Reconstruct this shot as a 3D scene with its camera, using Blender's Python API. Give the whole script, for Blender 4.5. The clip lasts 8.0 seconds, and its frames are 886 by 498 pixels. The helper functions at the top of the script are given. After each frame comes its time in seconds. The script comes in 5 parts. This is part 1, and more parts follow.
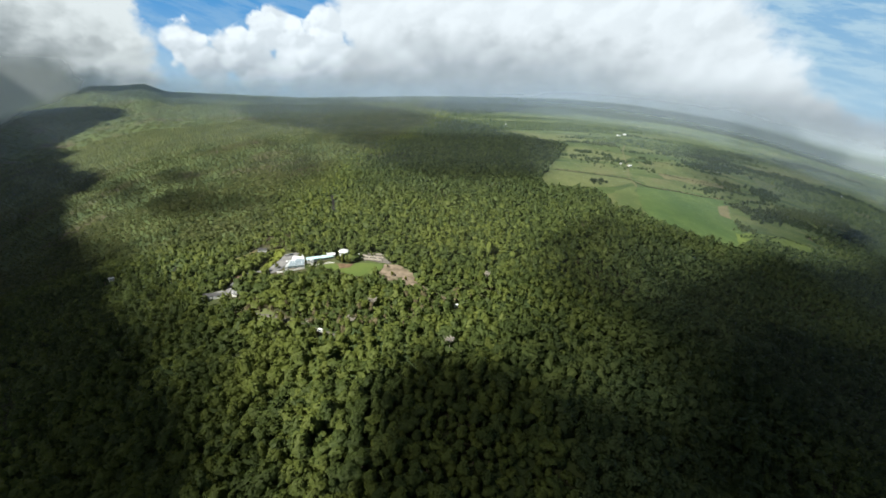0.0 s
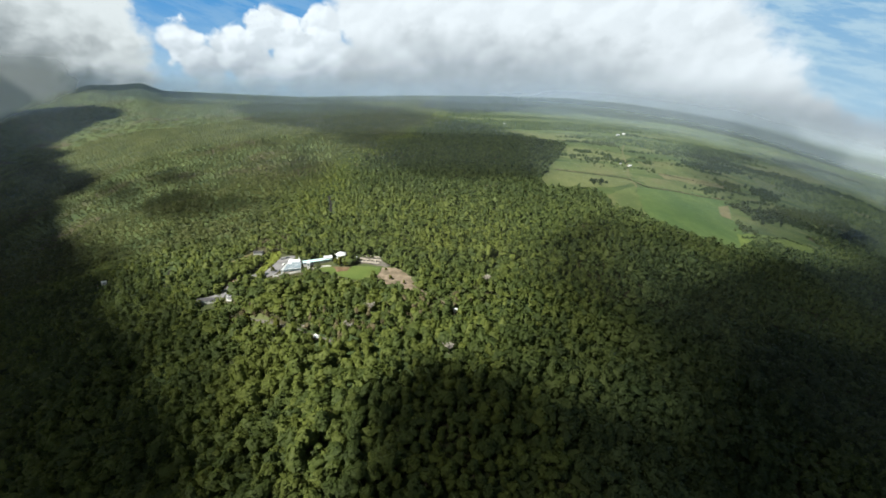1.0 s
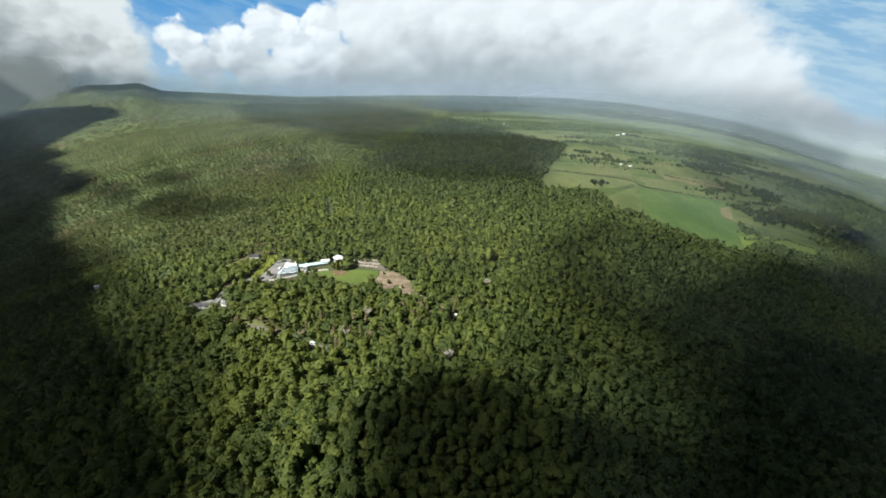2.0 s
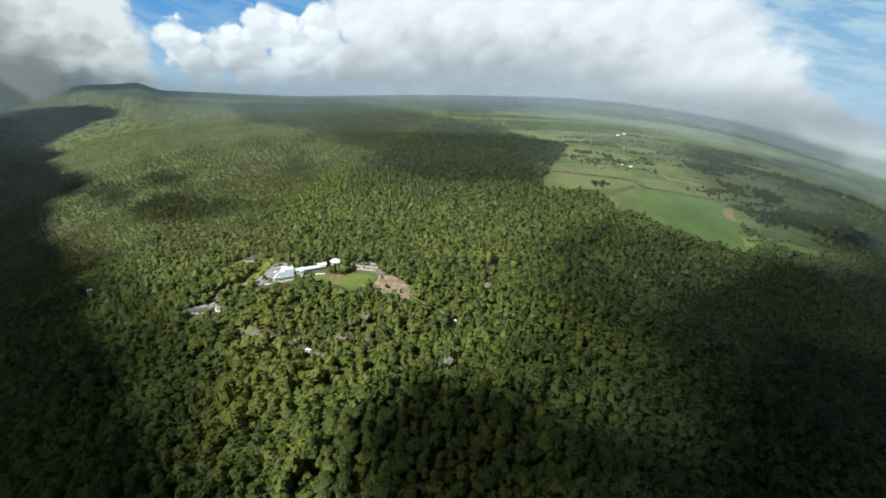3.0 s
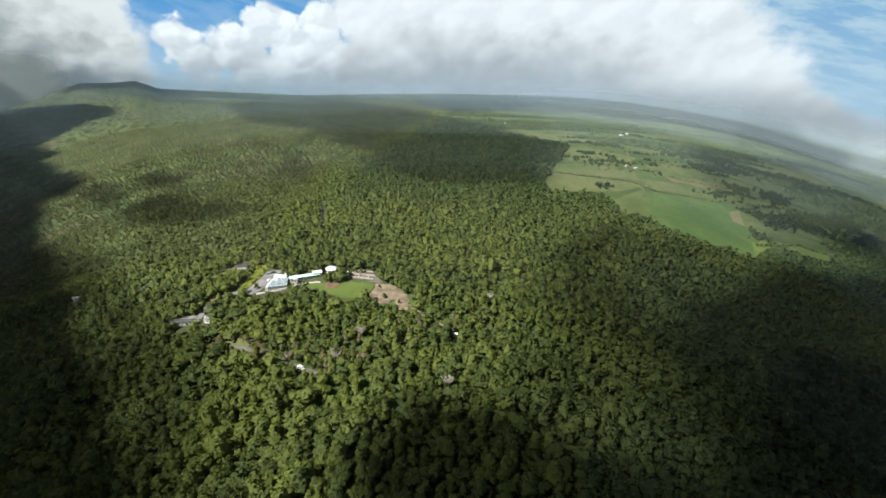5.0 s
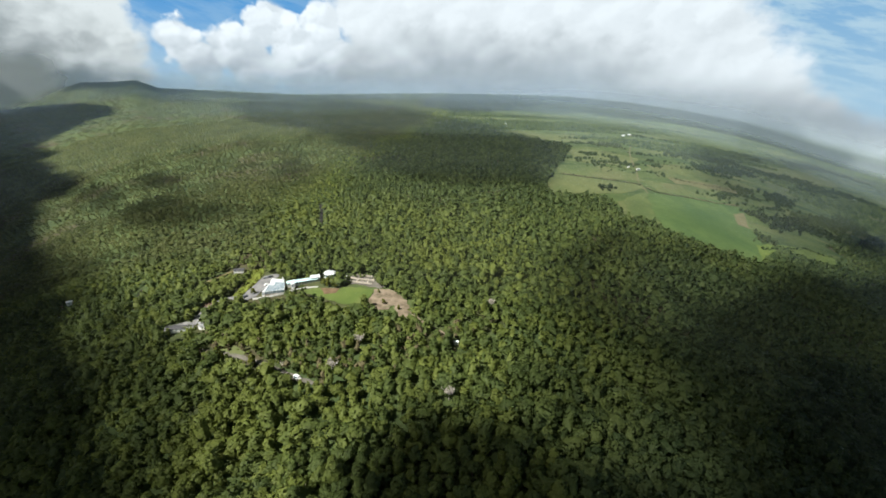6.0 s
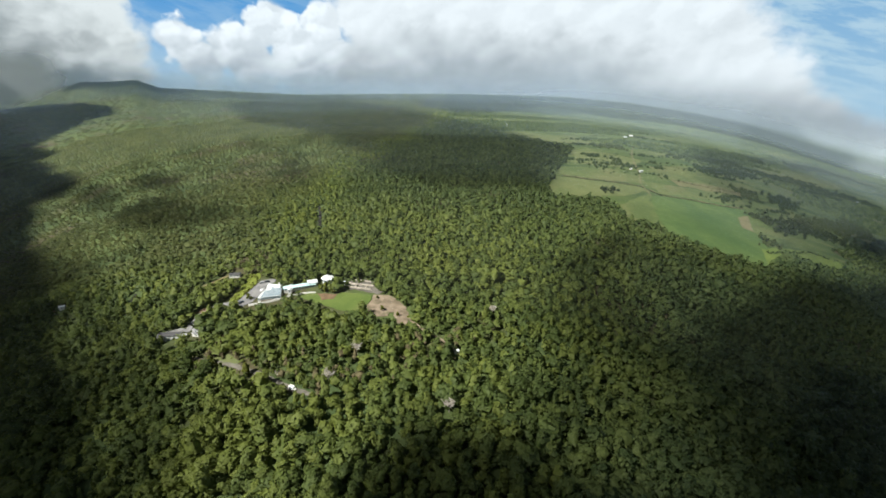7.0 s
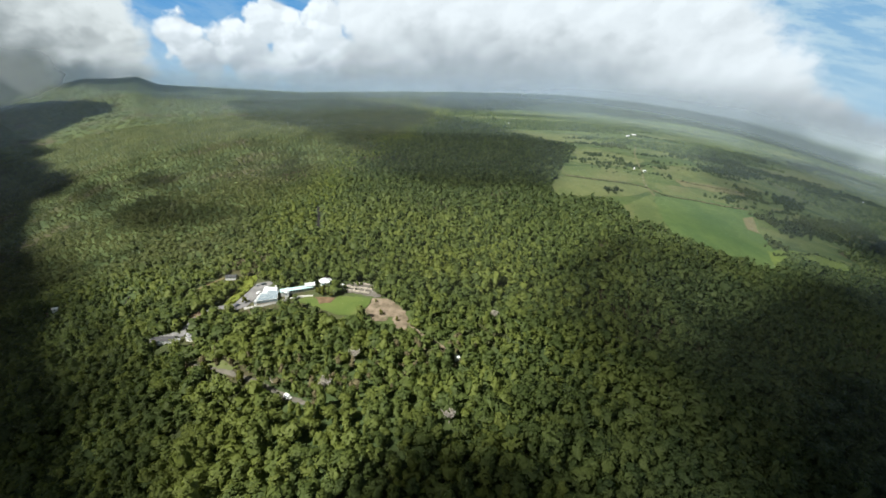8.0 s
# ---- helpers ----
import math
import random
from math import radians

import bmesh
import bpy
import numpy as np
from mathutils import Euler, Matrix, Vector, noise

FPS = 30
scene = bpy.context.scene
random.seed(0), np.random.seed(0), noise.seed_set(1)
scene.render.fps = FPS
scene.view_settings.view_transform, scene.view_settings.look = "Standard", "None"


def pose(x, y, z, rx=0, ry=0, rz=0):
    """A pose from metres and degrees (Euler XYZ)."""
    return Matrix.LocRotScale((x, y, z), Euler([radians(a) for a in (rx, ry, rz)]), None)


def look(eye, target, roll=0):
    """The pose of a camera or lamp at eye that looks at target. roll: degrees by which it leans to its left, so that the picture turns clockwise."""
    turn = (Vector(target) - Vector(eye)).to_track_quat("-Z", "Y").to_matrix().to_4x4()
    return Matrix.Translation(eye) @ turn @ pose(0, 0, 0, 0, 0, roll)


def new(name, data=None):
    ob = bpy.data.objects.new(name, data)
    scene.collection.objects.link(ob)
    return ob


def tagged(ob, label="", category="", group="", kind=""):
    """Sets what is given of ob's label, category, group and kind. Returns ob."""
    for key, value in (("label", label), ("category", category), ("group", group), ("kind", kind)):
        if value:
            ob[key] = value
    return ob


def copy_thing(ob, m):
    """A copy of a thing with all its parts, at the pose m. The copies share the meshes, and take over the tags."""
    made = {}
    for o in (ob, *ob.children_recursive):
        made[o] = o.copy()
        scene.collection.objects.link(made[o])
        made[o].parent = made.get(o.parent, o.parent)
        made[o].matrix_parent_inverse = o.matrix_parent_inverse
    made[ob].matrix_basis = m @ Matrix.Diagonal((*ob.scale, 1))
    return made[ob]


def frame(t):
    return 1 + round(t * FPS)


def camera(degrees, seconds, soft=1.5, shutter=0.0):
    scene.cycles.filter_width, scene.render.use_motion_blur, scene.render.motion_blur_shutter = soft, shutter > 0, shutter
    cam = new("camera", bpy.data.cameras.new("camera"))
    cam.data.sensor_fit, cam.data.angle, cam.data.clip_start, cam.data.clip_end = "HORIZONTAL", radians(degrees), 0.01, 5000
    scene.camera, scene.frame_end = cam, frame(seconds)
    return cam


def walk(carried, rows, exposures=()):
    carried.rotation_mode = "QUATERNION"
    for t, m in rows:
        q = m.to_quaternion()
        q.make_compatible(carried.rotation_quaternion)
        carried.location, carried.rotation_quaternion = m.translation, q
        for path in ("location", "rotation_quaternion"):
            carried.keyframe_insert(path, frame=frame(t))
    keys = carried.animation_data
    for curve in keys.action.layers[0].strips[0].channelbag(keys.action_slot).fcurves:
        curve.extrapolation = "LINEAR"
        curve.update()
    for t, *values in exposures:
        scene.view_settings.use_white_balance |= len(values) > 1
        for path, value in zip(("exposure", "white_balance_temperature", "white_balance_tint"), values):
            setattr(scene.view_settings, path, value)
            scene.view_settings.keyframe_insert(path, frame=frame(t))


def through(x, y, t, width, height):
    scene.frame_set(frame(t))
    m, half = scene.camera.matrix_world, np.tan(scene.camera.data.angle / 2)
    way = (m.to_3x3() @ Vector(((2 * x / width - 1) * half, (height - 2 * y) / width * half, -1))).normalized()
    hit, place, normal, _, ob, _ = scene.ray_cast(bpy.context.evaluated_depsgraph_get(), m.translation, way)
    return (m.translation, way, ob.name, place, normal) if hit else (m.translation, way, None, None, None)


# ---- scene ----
cam = camera(95.8, 8.0, soft=1.6)
PATH = [
    (0.0, look((-0.41, -0.50, 185.71), (0.285, 92.069, 147.900), 2.01)),
    (0.5, look((-0.57, 3.12, 185.94), (0.230, 95.709, 148.163), 2.00)),
    (1.0, look((-0.77, 6.96, 186.31), (0.280, 99.459, 148.334), 1.99)),
    (1.5, look((-0.79, 10.76, 186.66), (0.359, 103.245, 148.643), 1.98)),
    (3.0, look((-0.54, 22.86, 187.39), (0.809, 115.294, 149.267), 1.98)),
    (3.5, look((-0.55, 27.40, 187.57), (0.800, 119.817, 149.389), 1.99)),
    (4.0, look((-0.57, 31.90, 187.70), (0.778, 124.294, 149.471), 2.00)),
    (4.5, look((-0.56, 36.26, 187.86), (0.794, 128.627, 149.573), 2.02)),
    (6.0, look((-0.73, 49.55, 189.02), (0.419, 141.858, 150.564), 2.13)),
    (6.5, look((-0.74, 53.93, 189.31), (0.407, 146.247, 150.879), 2.19)),
    (7.0, look((-0.77, 58.48, 189.63), (0.284, 150.809, 151.234), 2.25)),
    (7.5, look((-0.86, 63.15, 189.94), (0.136, 155.417, 151.407), 2.33)),
    (8.0, look((-0.74, 67.46, 190.11), (0.163, 159.601, 151.261), 2.42)),
]
walk(cam, PATH, ((0.0, 0.78, 6280, 9), (8.0, 0.78, 6280, 9)))

# ---- world and sun ----
SUN_AZ, SUN_EL = -125.0, 50.0  # compass from +y, clockwise; height, degrees
TO_SUN = Vector((math.sin(radians(SUN_AZ)) * math.cos(radians(SUN_EL)), math.cos(radians(SUN_AZ)) * math.cos(radians(SUN_EL)), math.sin(radians(SUN_EL))))
world = bpy.data.worlds.new("sky")
scene.world = world
world.use_nodes = True
sky = world.node_tree.nodes.new("ShaderNodeTexSky")
sky.sky_type, sky.sun_disc = "NISHITA", False
sky.sun_elevation, sky.sun_rotation = radians(SUN_EL), radians(SUN_AZ)
world.node_tree.links.new(sky.outputs[0], world.node_tree.nodes["Background"].inputs[0])
world.node_tree.nodes["Background"].inputs[1].default_value = 0.025
sun = new("sun", bpy.data.lights.new("sun", "SUN"))
sun.data.energy, sun.data.angle, sun.data.color = 5.7, radians(2.6), (1.0, 0.94, 0.84)
sun.matrix_world = look(TO_SUN * 1000, (0, 0, 0))

# ---- node helpers ----


def nd(nt, kind, *ins):
    n = nt.nodes.new(kind)
    for i, v in enumerate(ins):
        if v is None:
            continue
        if isinstance(v, bpy.types.NodeSocket):
            nt.links.new(v, n.inputs[i])
        else:
            n.inputs[i].default_value = v
    return n


def mth(nt, op, a, b=0.0, clamp=False):
    n = nd(nt, "ShaderNodeMath", a, b)
    n.operation, n.use_clamp = op, clamp
    return n.outputs[0]


def mixc(nt, f, a, b):
    n = nt.nodes.new("ShaderNodeMix")
    n.data_type = "RGBA"
    for i, v in ((0, f), (6, a), (7, b)):
        if isinstance(v, bpy.types.NodeSocket):
            nt.links.new(v, n.inputs[i])
        else:
            n.inputs[i].default_value = (*v, 1.0) if isinstance(v, tuple) else v
    return n.outputs[2]


def step(nt, v, lo, hi, a=0.0, b=1.0):
    n = nd(nt, "ShaderNodeMapRange", v, lo, hi, a, b)
    n.interpolation_type = "SMOOTHSTEP"
    return n.outputs[0]


def noise_at(nt, vec, scale, detail=4.0, rough=0.55):
    n = nd(nt, "ShaderNodeTexNoise", vec)
    n.inputs["Scale"].default_value, n.inputs["Detail"].default_value, n.inputs["Roughness"].default_value = scale, detail, rough
    return n.outputs[0]


def blank(name):
    m = bpy.data.materials.new(name)
    m.use_nodes = True
    nt = m.node_tree
    nt.nodes.clear()
    return m, nt, nt.nodes.new("ShaderNodeOutputMaterial")


def place(nt):
    return nt.nodes.new("ShaderNodeNewGeometry").outputs["Position"]


def surface(name, dark, light, scale=0.5, fine=6.0, rough=0.8, bump=0.05, metal=0.0, spec=0.3, third=None):
    """A matt surface with stains at two scales and a fine relief."""
    m, nt, out = blank(name)
    p = place(nt)
    big, small = noise_at(nt, p, scale, 5), noise_at(nt, p, fine, 3)
    col = mixc(nt, step(nt, big, 0.32, 0.68), dark, light)
    if third:
        col = mixc(nt, step(nt, noise_at(nt, p, scale * 0.43, 4), 0.5, 0.66), col, third)
    col = mixc(nt, step(nt, small, 0.3, 0.75, 0.0, 0.3), col, tuple(c * 0.6 for c in dark))
    b = nd(nt, "ShaderNodeBsdfPrincipled", col)
    b.inputs["Roughness"].default_value, b.inputs["Metallic"].default_value, b.inputs["Specular IOR Level"].default_value = rough, metal, spec
    if bump:
        bn = nt.nodes.new("ShaderNodeBump")
        bn.inputs["Strength"].default_value, bn.inputs["Distance"].default_value = 0.6, bump
        nt.links.new(small, bn.inputs["Height"])
        nt.links.new(bn.outputs[0], b.inputs["Normal"])
    nt.links.new(b.outputs[0], out.inputs[0])
    return m


def foliage(name, dark, light, yellow, single=False):
    """Leaves: each tree has its own green, whole stands lean to yellow, clumps differ a little; shade and haze are put
    into the colour of others as a darker blue-green.
    """
    m, nt, out = blank(name)
    p = place(nt)
    if single:
        own = nt.nodes.new("ShaderNodeObjectInfo").outputs["Random"]
    else:
        at = nt.nodes.new("ShaderNodeAttribute")
        at.attribute_name = "tint"
        own = at.outputs["Fac"]
    isl = nt.nodes.new("ShaderNodeNewGeometry").outputs["Random Per Island"]
    stand = noise_at(nt, p, 0.012, 4)
    f = mth(nt, "ADD", mth(nt, "MULTIPLY", own, 0.84), mth(nt, "MULTIPLY", isl, 0.16))
    col = mixc(nt, f, dark, light)
    old = step(nt, mth(nt, "ADD", mth(nt, "MULTIPLY", stand, 0.7), mth(nt, "MULTIPLY", own, 0.3)), 0.44, 0.66)
    col = mixc(nt, old, col, yellow)
    if not single:
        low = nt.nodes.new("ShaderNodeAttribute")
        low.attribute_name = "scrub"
        # negative values: leaf colour dimmed towards blue-green, for shade and haze
        dimmed = step(nt, low.outputs["Fac"], 0.0, -1.0, 0.0, 0.75)
        col = mixc(nt, dimmed, col, mixc(nt, own, (0.019, 0.042, 0.021), (0.066, 0.102, 0.050)))
        brush = mth(nt, "MAXIMUM", low.outputs["Fac"], 0.0)
        pale = mixc(nt, step(nt, noise_at(nt, p, 0.020, 7, 0.66), 0.40, 0.60), (0.076, 0.094, 0.036), (0.142, 0.157, 0.06))
        col = mixc(nt, mth(nt, "MULTIPLY", brush, mth(nt, "ADD", 0.7, mth(nt, "MULTIPLY", own, 0.3))), col, pale)
        # near-black specks: shade between the bushes, put into the brush colour
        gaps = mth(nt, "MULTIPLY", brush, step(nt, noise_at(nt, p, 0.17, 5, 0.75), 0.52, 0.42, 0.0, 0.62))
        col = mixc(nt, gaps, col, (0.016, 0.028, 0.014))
    speck = noise_at(nt, p, 1.25, 4, 0.7)
    col = mixc(nt, step(nt, speck, 0.5, 0.36, 0.0, 0.4), col, tuple(c * 0.7 for c in dark))
    col = mixc(nt, step(nt, speck, 0.5, 0.66, 0.0, 0.38), col, tuple(c * 1.25 for c in yellow))
    b = nd(nt, "ShaderNodeBsdfPrincipled", col)
    bn = nt.nodes.new("ShaderNodeBump")
    bn.inputs["Strength"].default_value, bn.inputs["Distance"].default_value = 0.55, 0.6
    nt.links.new(speck, bn.inputs["Height"])
    nt.links.new(bn.outputs[0], b.inputs["Normal"])
    b.inputs["Roughness"].default_value, b.inputs["Specular IOR Level"].default_value = 0.55, 0.25
    tr = nd(nt, "ShaderNodeBsdfTranslucent", mixc(nt, 0.2, col, (0.15, 0.165, 0.02)))
    mx = nd(nt, "ShaderNodeMixShader", 0.48, b.outputs[0], tr.outputs[0])
    nt.links.new(mx.outputs[0], out.inputs[0])
    return m


def vapour(name, thick, scale, white=0.85, hole=0.0, through=0.08):
    """White droplets: lets part of the light straight through, scatters the rest to both sides."""
    m, nt, out = blank(name)
    p = place(nt)
    a = thick
    if hole:
        a = step(nt, noise_at(nt, p, scale, 6, 0.6), 0.5 - hole, 0.5 + hole, 0.0, thick)
    d = nd(nt, "ShaderNodeBsdfDiffuse", (white, white, white * 1.01, 1))
    t = nd(nt, "ShaderNodeBsdfTranslucent", (white, white, white * 1.01, 1))
    body = nd(nt, "ShaderNodeMixShader", through, d.outputs[0], t.outputs[0])
    mx = nd(nt, "ShaderNodeMixShader", a, nt.nodes.new("ShaderNodeBsdfTransparent").outputs[0], body.outputs[0])
    nt.links.new(mx.outputs[0], out.inputs[0])
    return m


def sky_backdrop_material():
    """Far sky, in degrees of azimuth and height: heaped cumulus, a grey mass over the hill, a broad white sheet, blue gaps and haze."""
    m, nt, out = blank("far_sky")
    x, y, z = nd(nt, "ShaderNodeSeparateXYZ", place(nt)).outputs
    add, mul, sub = (lambda p, q: mth(nt, "ADD", p, q)), (lambda p, q: mth(nt, "MULTIPLY", p, q)), (lambda p, q: mth(nt, "SUBTRACT", p, q))
    az = mul(mth(nt, "ARCTAN2", x, y), 57.2958)
    flat = mth(nt, "SQRT", add(mul(x, x), mul(y, y)))
    el = mul(mth(nt, "ARCTAN2", sub(z, 188.0), flat), 57.2958)
    uv = nd(nt, "ShaderNodeCombineXYZ", az, mul(el, 1.2), 0.0).outputs[0]
    big, mid, fine = (sub(noise_at(nt, uv, sc, dt, 0.54), 0.5) for sc, dt in ((0.06, 4), (0.2, 5), (0.7, 6)))

    def cells(scale, da=0.0, de=0.0):
        """Rounded knobs, as in the head of a cumulus."""
        at = nd(nt, "ShaderNodeCombineXYZ", add(add(az, da), add(mul(mid, 4.0), mul(fine, 2.2))), add(add(mul(el, 1.2), de), add(mul(big, 5.0), mul(fine, 2.4))), 0.0).outputs[0]
        v = nd(nt, "ShaderNodeTexVoronoi", at)
        v.feature = "SMOOTH_F1"
        v.inputs["Scale"].default_value, v.inputs["Smoothness"].default_value = scale, 0.35
        return v.outputs["Distance"]

    knob, small = cells(0.30), cells(0.75)
    lit = add(mul(sub(cells(0.30, -0.7, 0.9), knob), 0.75), mul(sub(cells(0.75, -0.3, 0.4), small), 0.3))
    lit = step(nt, lit, -0.22, 0.26)
    swell = add(mul(sub(0.45, knob), 1.8), mul(sub(0.4, small), 0.7))

    def disc(a0, e0, r):
        u, v = sub(az, a0), mul(sub(el, e0), 1.1)
        return sub(r, mth(nt, "SQRT", add(mul(u, u), mul(v, v))))

    # open sky and thin streaks
    streak = nd(nt, "ShaderNodeCombineXYZ", mul(az, 0.3), add(mul(el, 1.3), mul(az, 0.3)), 3.0).outputs[0]
    cirrus = step(nt, noise_at(nt, streak, 0.7, 6, 0.6), 0.38, 0.62, 0.1, 0.95)
    cirrus = mul(cirrus, step(nt, az, -10.0, 20.0, 0.3, 1.0))
    blue = mixc(nt, step(nt, el, -2.0, 8.5), (0.42, 0.62, 0.78), (0.085, 0.32, 0.66))
    blue = mixc(nt, step(nt, az, 10.0, 30.0, 0.0, 0.55), blue, (0.33, 0.53, 0.68))
    blue = mixc(nt, cirrus, blue, (0.46, 0.64, 0.76))
    # heaped cumulus over the horizon
    heap = disc(-30.6, 3.4, 2.3)
    for a0, e0, r in ((-28.4, 1.2, 2.6), (-25.2, 3.2, 2.7), (-20.6, 5.2, 3.3), (-23.0, 1.0, 3.4), (-18.0, 2.0, 4.2), (-15.0, 6.0, 3.0), (-14.5, 1.0, 4.5), (-28.6, -0.6, 1.3), (-31.9, 1.2, 0.7)):
        heap = mth(nt, "MAXIMUM", heap, disc(a0, e0, r))
    heap = add(heap, swell)
    tone = add(mul(lit, 0.42), mul(step(nt, add(el, mul(big, 6.0)), -1.0, 5.0), 0.58))
    heap_col = mixc(nt, tone, (0.42, 0.485, 0.53), (0.96, 1.03, 1.06))
    col = mixc(nt, step(nt, heap, -0.15, 0.55), blue, heap_col)
    # grey mass that sinks onto the hill
    side = add(add(az, add(mul(mid, 4.5), mul(fine, 3.0))), mul(swell, -0.7))
    tone = step(nt, add(add(el, mul(add(az, 40.0), 0.5)), add(mul(mid, 11.0), add(mul(fine, 4.0), mul(sub(lit, 0.5), 2.2)))), -4.0, 7.5)
    mass_col = mixc(nt, tone, (0.17, 0.21, 0.222), (0.78, 0.835, 0.83))
    col = mixc(nt, step(nt, side, -32.4, -34.6), col, mass_col)
    # broad sheet with a ragged outer edge
    side = add(az, add(mul(mid, 7.0), mul(fine, 2.5)))
    tone = step(nt, add(el, add(mul(big, 11.0), add(mul(mid, 8.0), mul(fine, 1.2)))), -0.5, 8.0)
    tone = mth(nt, "MAXIMUM", tone, mul(step(nt, add(az, mul(big, 30.0)), 18.0, 34.0, 0.0, 0.95), step(nt, el, -2.0, 2.5)))
    tone = add(mul(tone, 0.84), mul(lit, 0.16))
    sheet_col = mixc(nt, tone, (0.385, 0.435, 0.46), (0.89, 0.955, 0.98))
    edge = sub(add(az, add(mul(mid, 5.0), mul(fine, 3.0))), sub(42.0, mul(el, step(nt, el, -1.0, 1.5, 1.5, 0.95))))
    edge = sub(edge, mul(swell, 0.8))
    sheet = mul(step(nt, side, -15.2, -11.8), step(nt, edge, -2.4, 1.8, 1.0, 0.0))
    col = mixc(nt, sheet, col, sheet_col)
    # haze along the horizon
    haze = mixc(nt, step(nt, az, -20.0, 12.0), (0.52, 0.67, 0.76), (0.43, 0.495, 0.535))
    above = add(add(el, step(nt, az, 14.0, 48.0, 0.0, 1.8)), mul(mid, 4.0))
    col = mixc(nt, mul(step(nt, above, -2.2, 1.4, 0.85, 0.0), step(nt, az, -36.0, -30.0)), col, haze)
    e = nd(nt, "ShaderNodeEmission", col, 0.585)
    nt.links.new(e.outputs[0], out.inputs[0])
    return m


def pasture_material():
    """Grazed land in long strips of green, olive and straw that run along the slope."""
    m, nt, out = blank("pasture_grass")
    p = place(nt)
    mp = nd(nt, "ShaderNodeMapping", p)
    mp.inputs["Rotation"].default_value, mp.inputs["Scale"].default_value = (0, 0, radians(-17)), (0.004, 0.028, 0.01)
    strip = noise_at(nt, mp.outputs[0], 1.0, 6, 0.6)
    mp2 = nd(nt, "ShaderNodeMapping", p)
    mp2.inputs["Rotation"].default_value, mp2.inputs["Scale"].default_value = (0, 0, radians(-17)), (0.02, 0.062, 0.03)
    broad, fine = noise_at(nt, p, 0.006, 4), noise_at(nt, mp2.outputs[0], 1.0, 5, 0.65)
    col = mixc(nt, step(nt, strip, 0.38, 0.58), (0.032, 0.056, 0.020), (0.076, 0.102, 0.034))
    col = mixc(nt, step(nt, strip, 0.53, 0.66, 0.0, 0.8), col, (0.108, 0.112, 0.048))
    col = mixc(nt, step(nt, broad, 0.42, 0.66, 0.0, 0.6), col, (0.066, 0.096, 0.027))
    col = mixc(nt, step(nt, fine, 0.5, 0.68, 0.0, 0.5), col, (0.036, 0.052, 0.022))
    col = mixc(nt, step(nt, fine, 0.44, 0.32, 0.0, 0.55), col, (0.125, 0.128, 0.058))
    b = nd(nt, "ShaderNodeBsdfPrincipled", col)
    b.inputs["Roughness"].default_value, b.inputs["Specular IOR Level"].default_value = 0.9, 0.15
    nt.links.new(b.outputs[0], out.inputs[0])
    return m


# ---- materials ----
M_GROUND = surface("forest_floor", (0.038, 0.060, 0.018), (0.070, 0.095, 0.028), 0.02, 0.4, 0.95, 0.4, third=(0.06, 0.05, 0.025))
M_PASTURE = pasture_material()
M_FIELD_BRIGHT = surface("mown_green_field", (0.036, 0.072, 0.018), (0.066, 0.104, 0.026), 0.011, 0.1, 0.9, 0.05)
M_FIELD_YELLOW = surface("dry_grass", (0.072, 0.094, 0.030), (0.102, 0.118, 0.042), 0.03, 0.15, 0.9, 0.05)
M_FIELD_BROWN = surface("bare_brown_soil", (0.092, 0.092, 0.042), (0.128, 0.114, 0.058), 0.03, 0.3, 0.9, 0.05)
M_FIELD_LIME = surface("fresh_lime_grass", (0.072, 0.108, 0.02), (0.105, 0.14, 0.03), 0.03, 0.2, 0.9, 0.05)
M_FIELD_MID = surface("grazed_green_grass", (0.052, 0.078, 0.022), (0.078, 0.104, 0.03), 0.02, 0.15, 0.9, 0.05, third=(0.10, 0.108, 0.04))
M_FIELD_OLIVE = surface("olive_grass", (0.056, 0.080, 0.024), (0.088, 0.106, 0.034), 0.018, 0.12, 0.9, 0.05, third=(0.098, 0.100, 0.042))
M_FIELD_TAN = surface("withered_tan_grass", (0.078, 0.088, 0.034), (0.128, 0.118, 0.056), 0.04, 0.2, 0.9, 0.05, third=(0.07, 0.085, 0.03))
M_TRACK = surface("brown_track_earth", (0.10, 0.075, 0.04), (0.17, 0.13, 0.07), 0.2, 1.5, 0.95, 0.08, third=(0.10, 0.10, 0.035))
M_LAWN = surface("lawn_grass", (0.064, 0.100, 0.019), (0.090, 0.126, 0.026), 0.06, 1.2, 0.9, 0.03, third=(0.115, 0.125, 0.042))
M_SCRUB = surface("bright_meadow_grass", (0.11, 0.145, 0.02), (0.15, 0.178, 0.028), 0.08, 0.9, 0.9, 0.2)
M_DIRT = surface("dry_earth", (0.115, 0.092, 0.060), (0.235, 0.190, 0.138), 0.14, 0.8, 0.95, 0.2, third=(0.075, 0.078, 0.034))
M_CREVICE_SHADE = surface("crevice_shade", (0.008, 0.008, 0.008), (0.02, 0.02, 0.018), 0.3, 2.0, 0.9, 0.2)
M_ASPHALT = surface("weathered_asphalt", (0.13, 0.13, 0.13), (0.20, 0.20, 0.195), 0.15, 2.0, 0.85, 0.02)
M_GRAVEL = surface("grey_gravel", (0.085, 0.08, 0.065), (0.145, 0.135, 0.115), 0.2, 3.0, 0.95, 0.05)
M_LEAF = foliage("forest_leaves", (0.064, 0.096, 0.028), (0.132, 0.174, 0.042), (0.158, 0.194, 0.042))
M_LEAF_TREE = foliage("tree_leaves", (0.064, 0.096, 0.028), (0.132, 0.174, 0.042), (0.158, 0.194, 0.042), single=True)
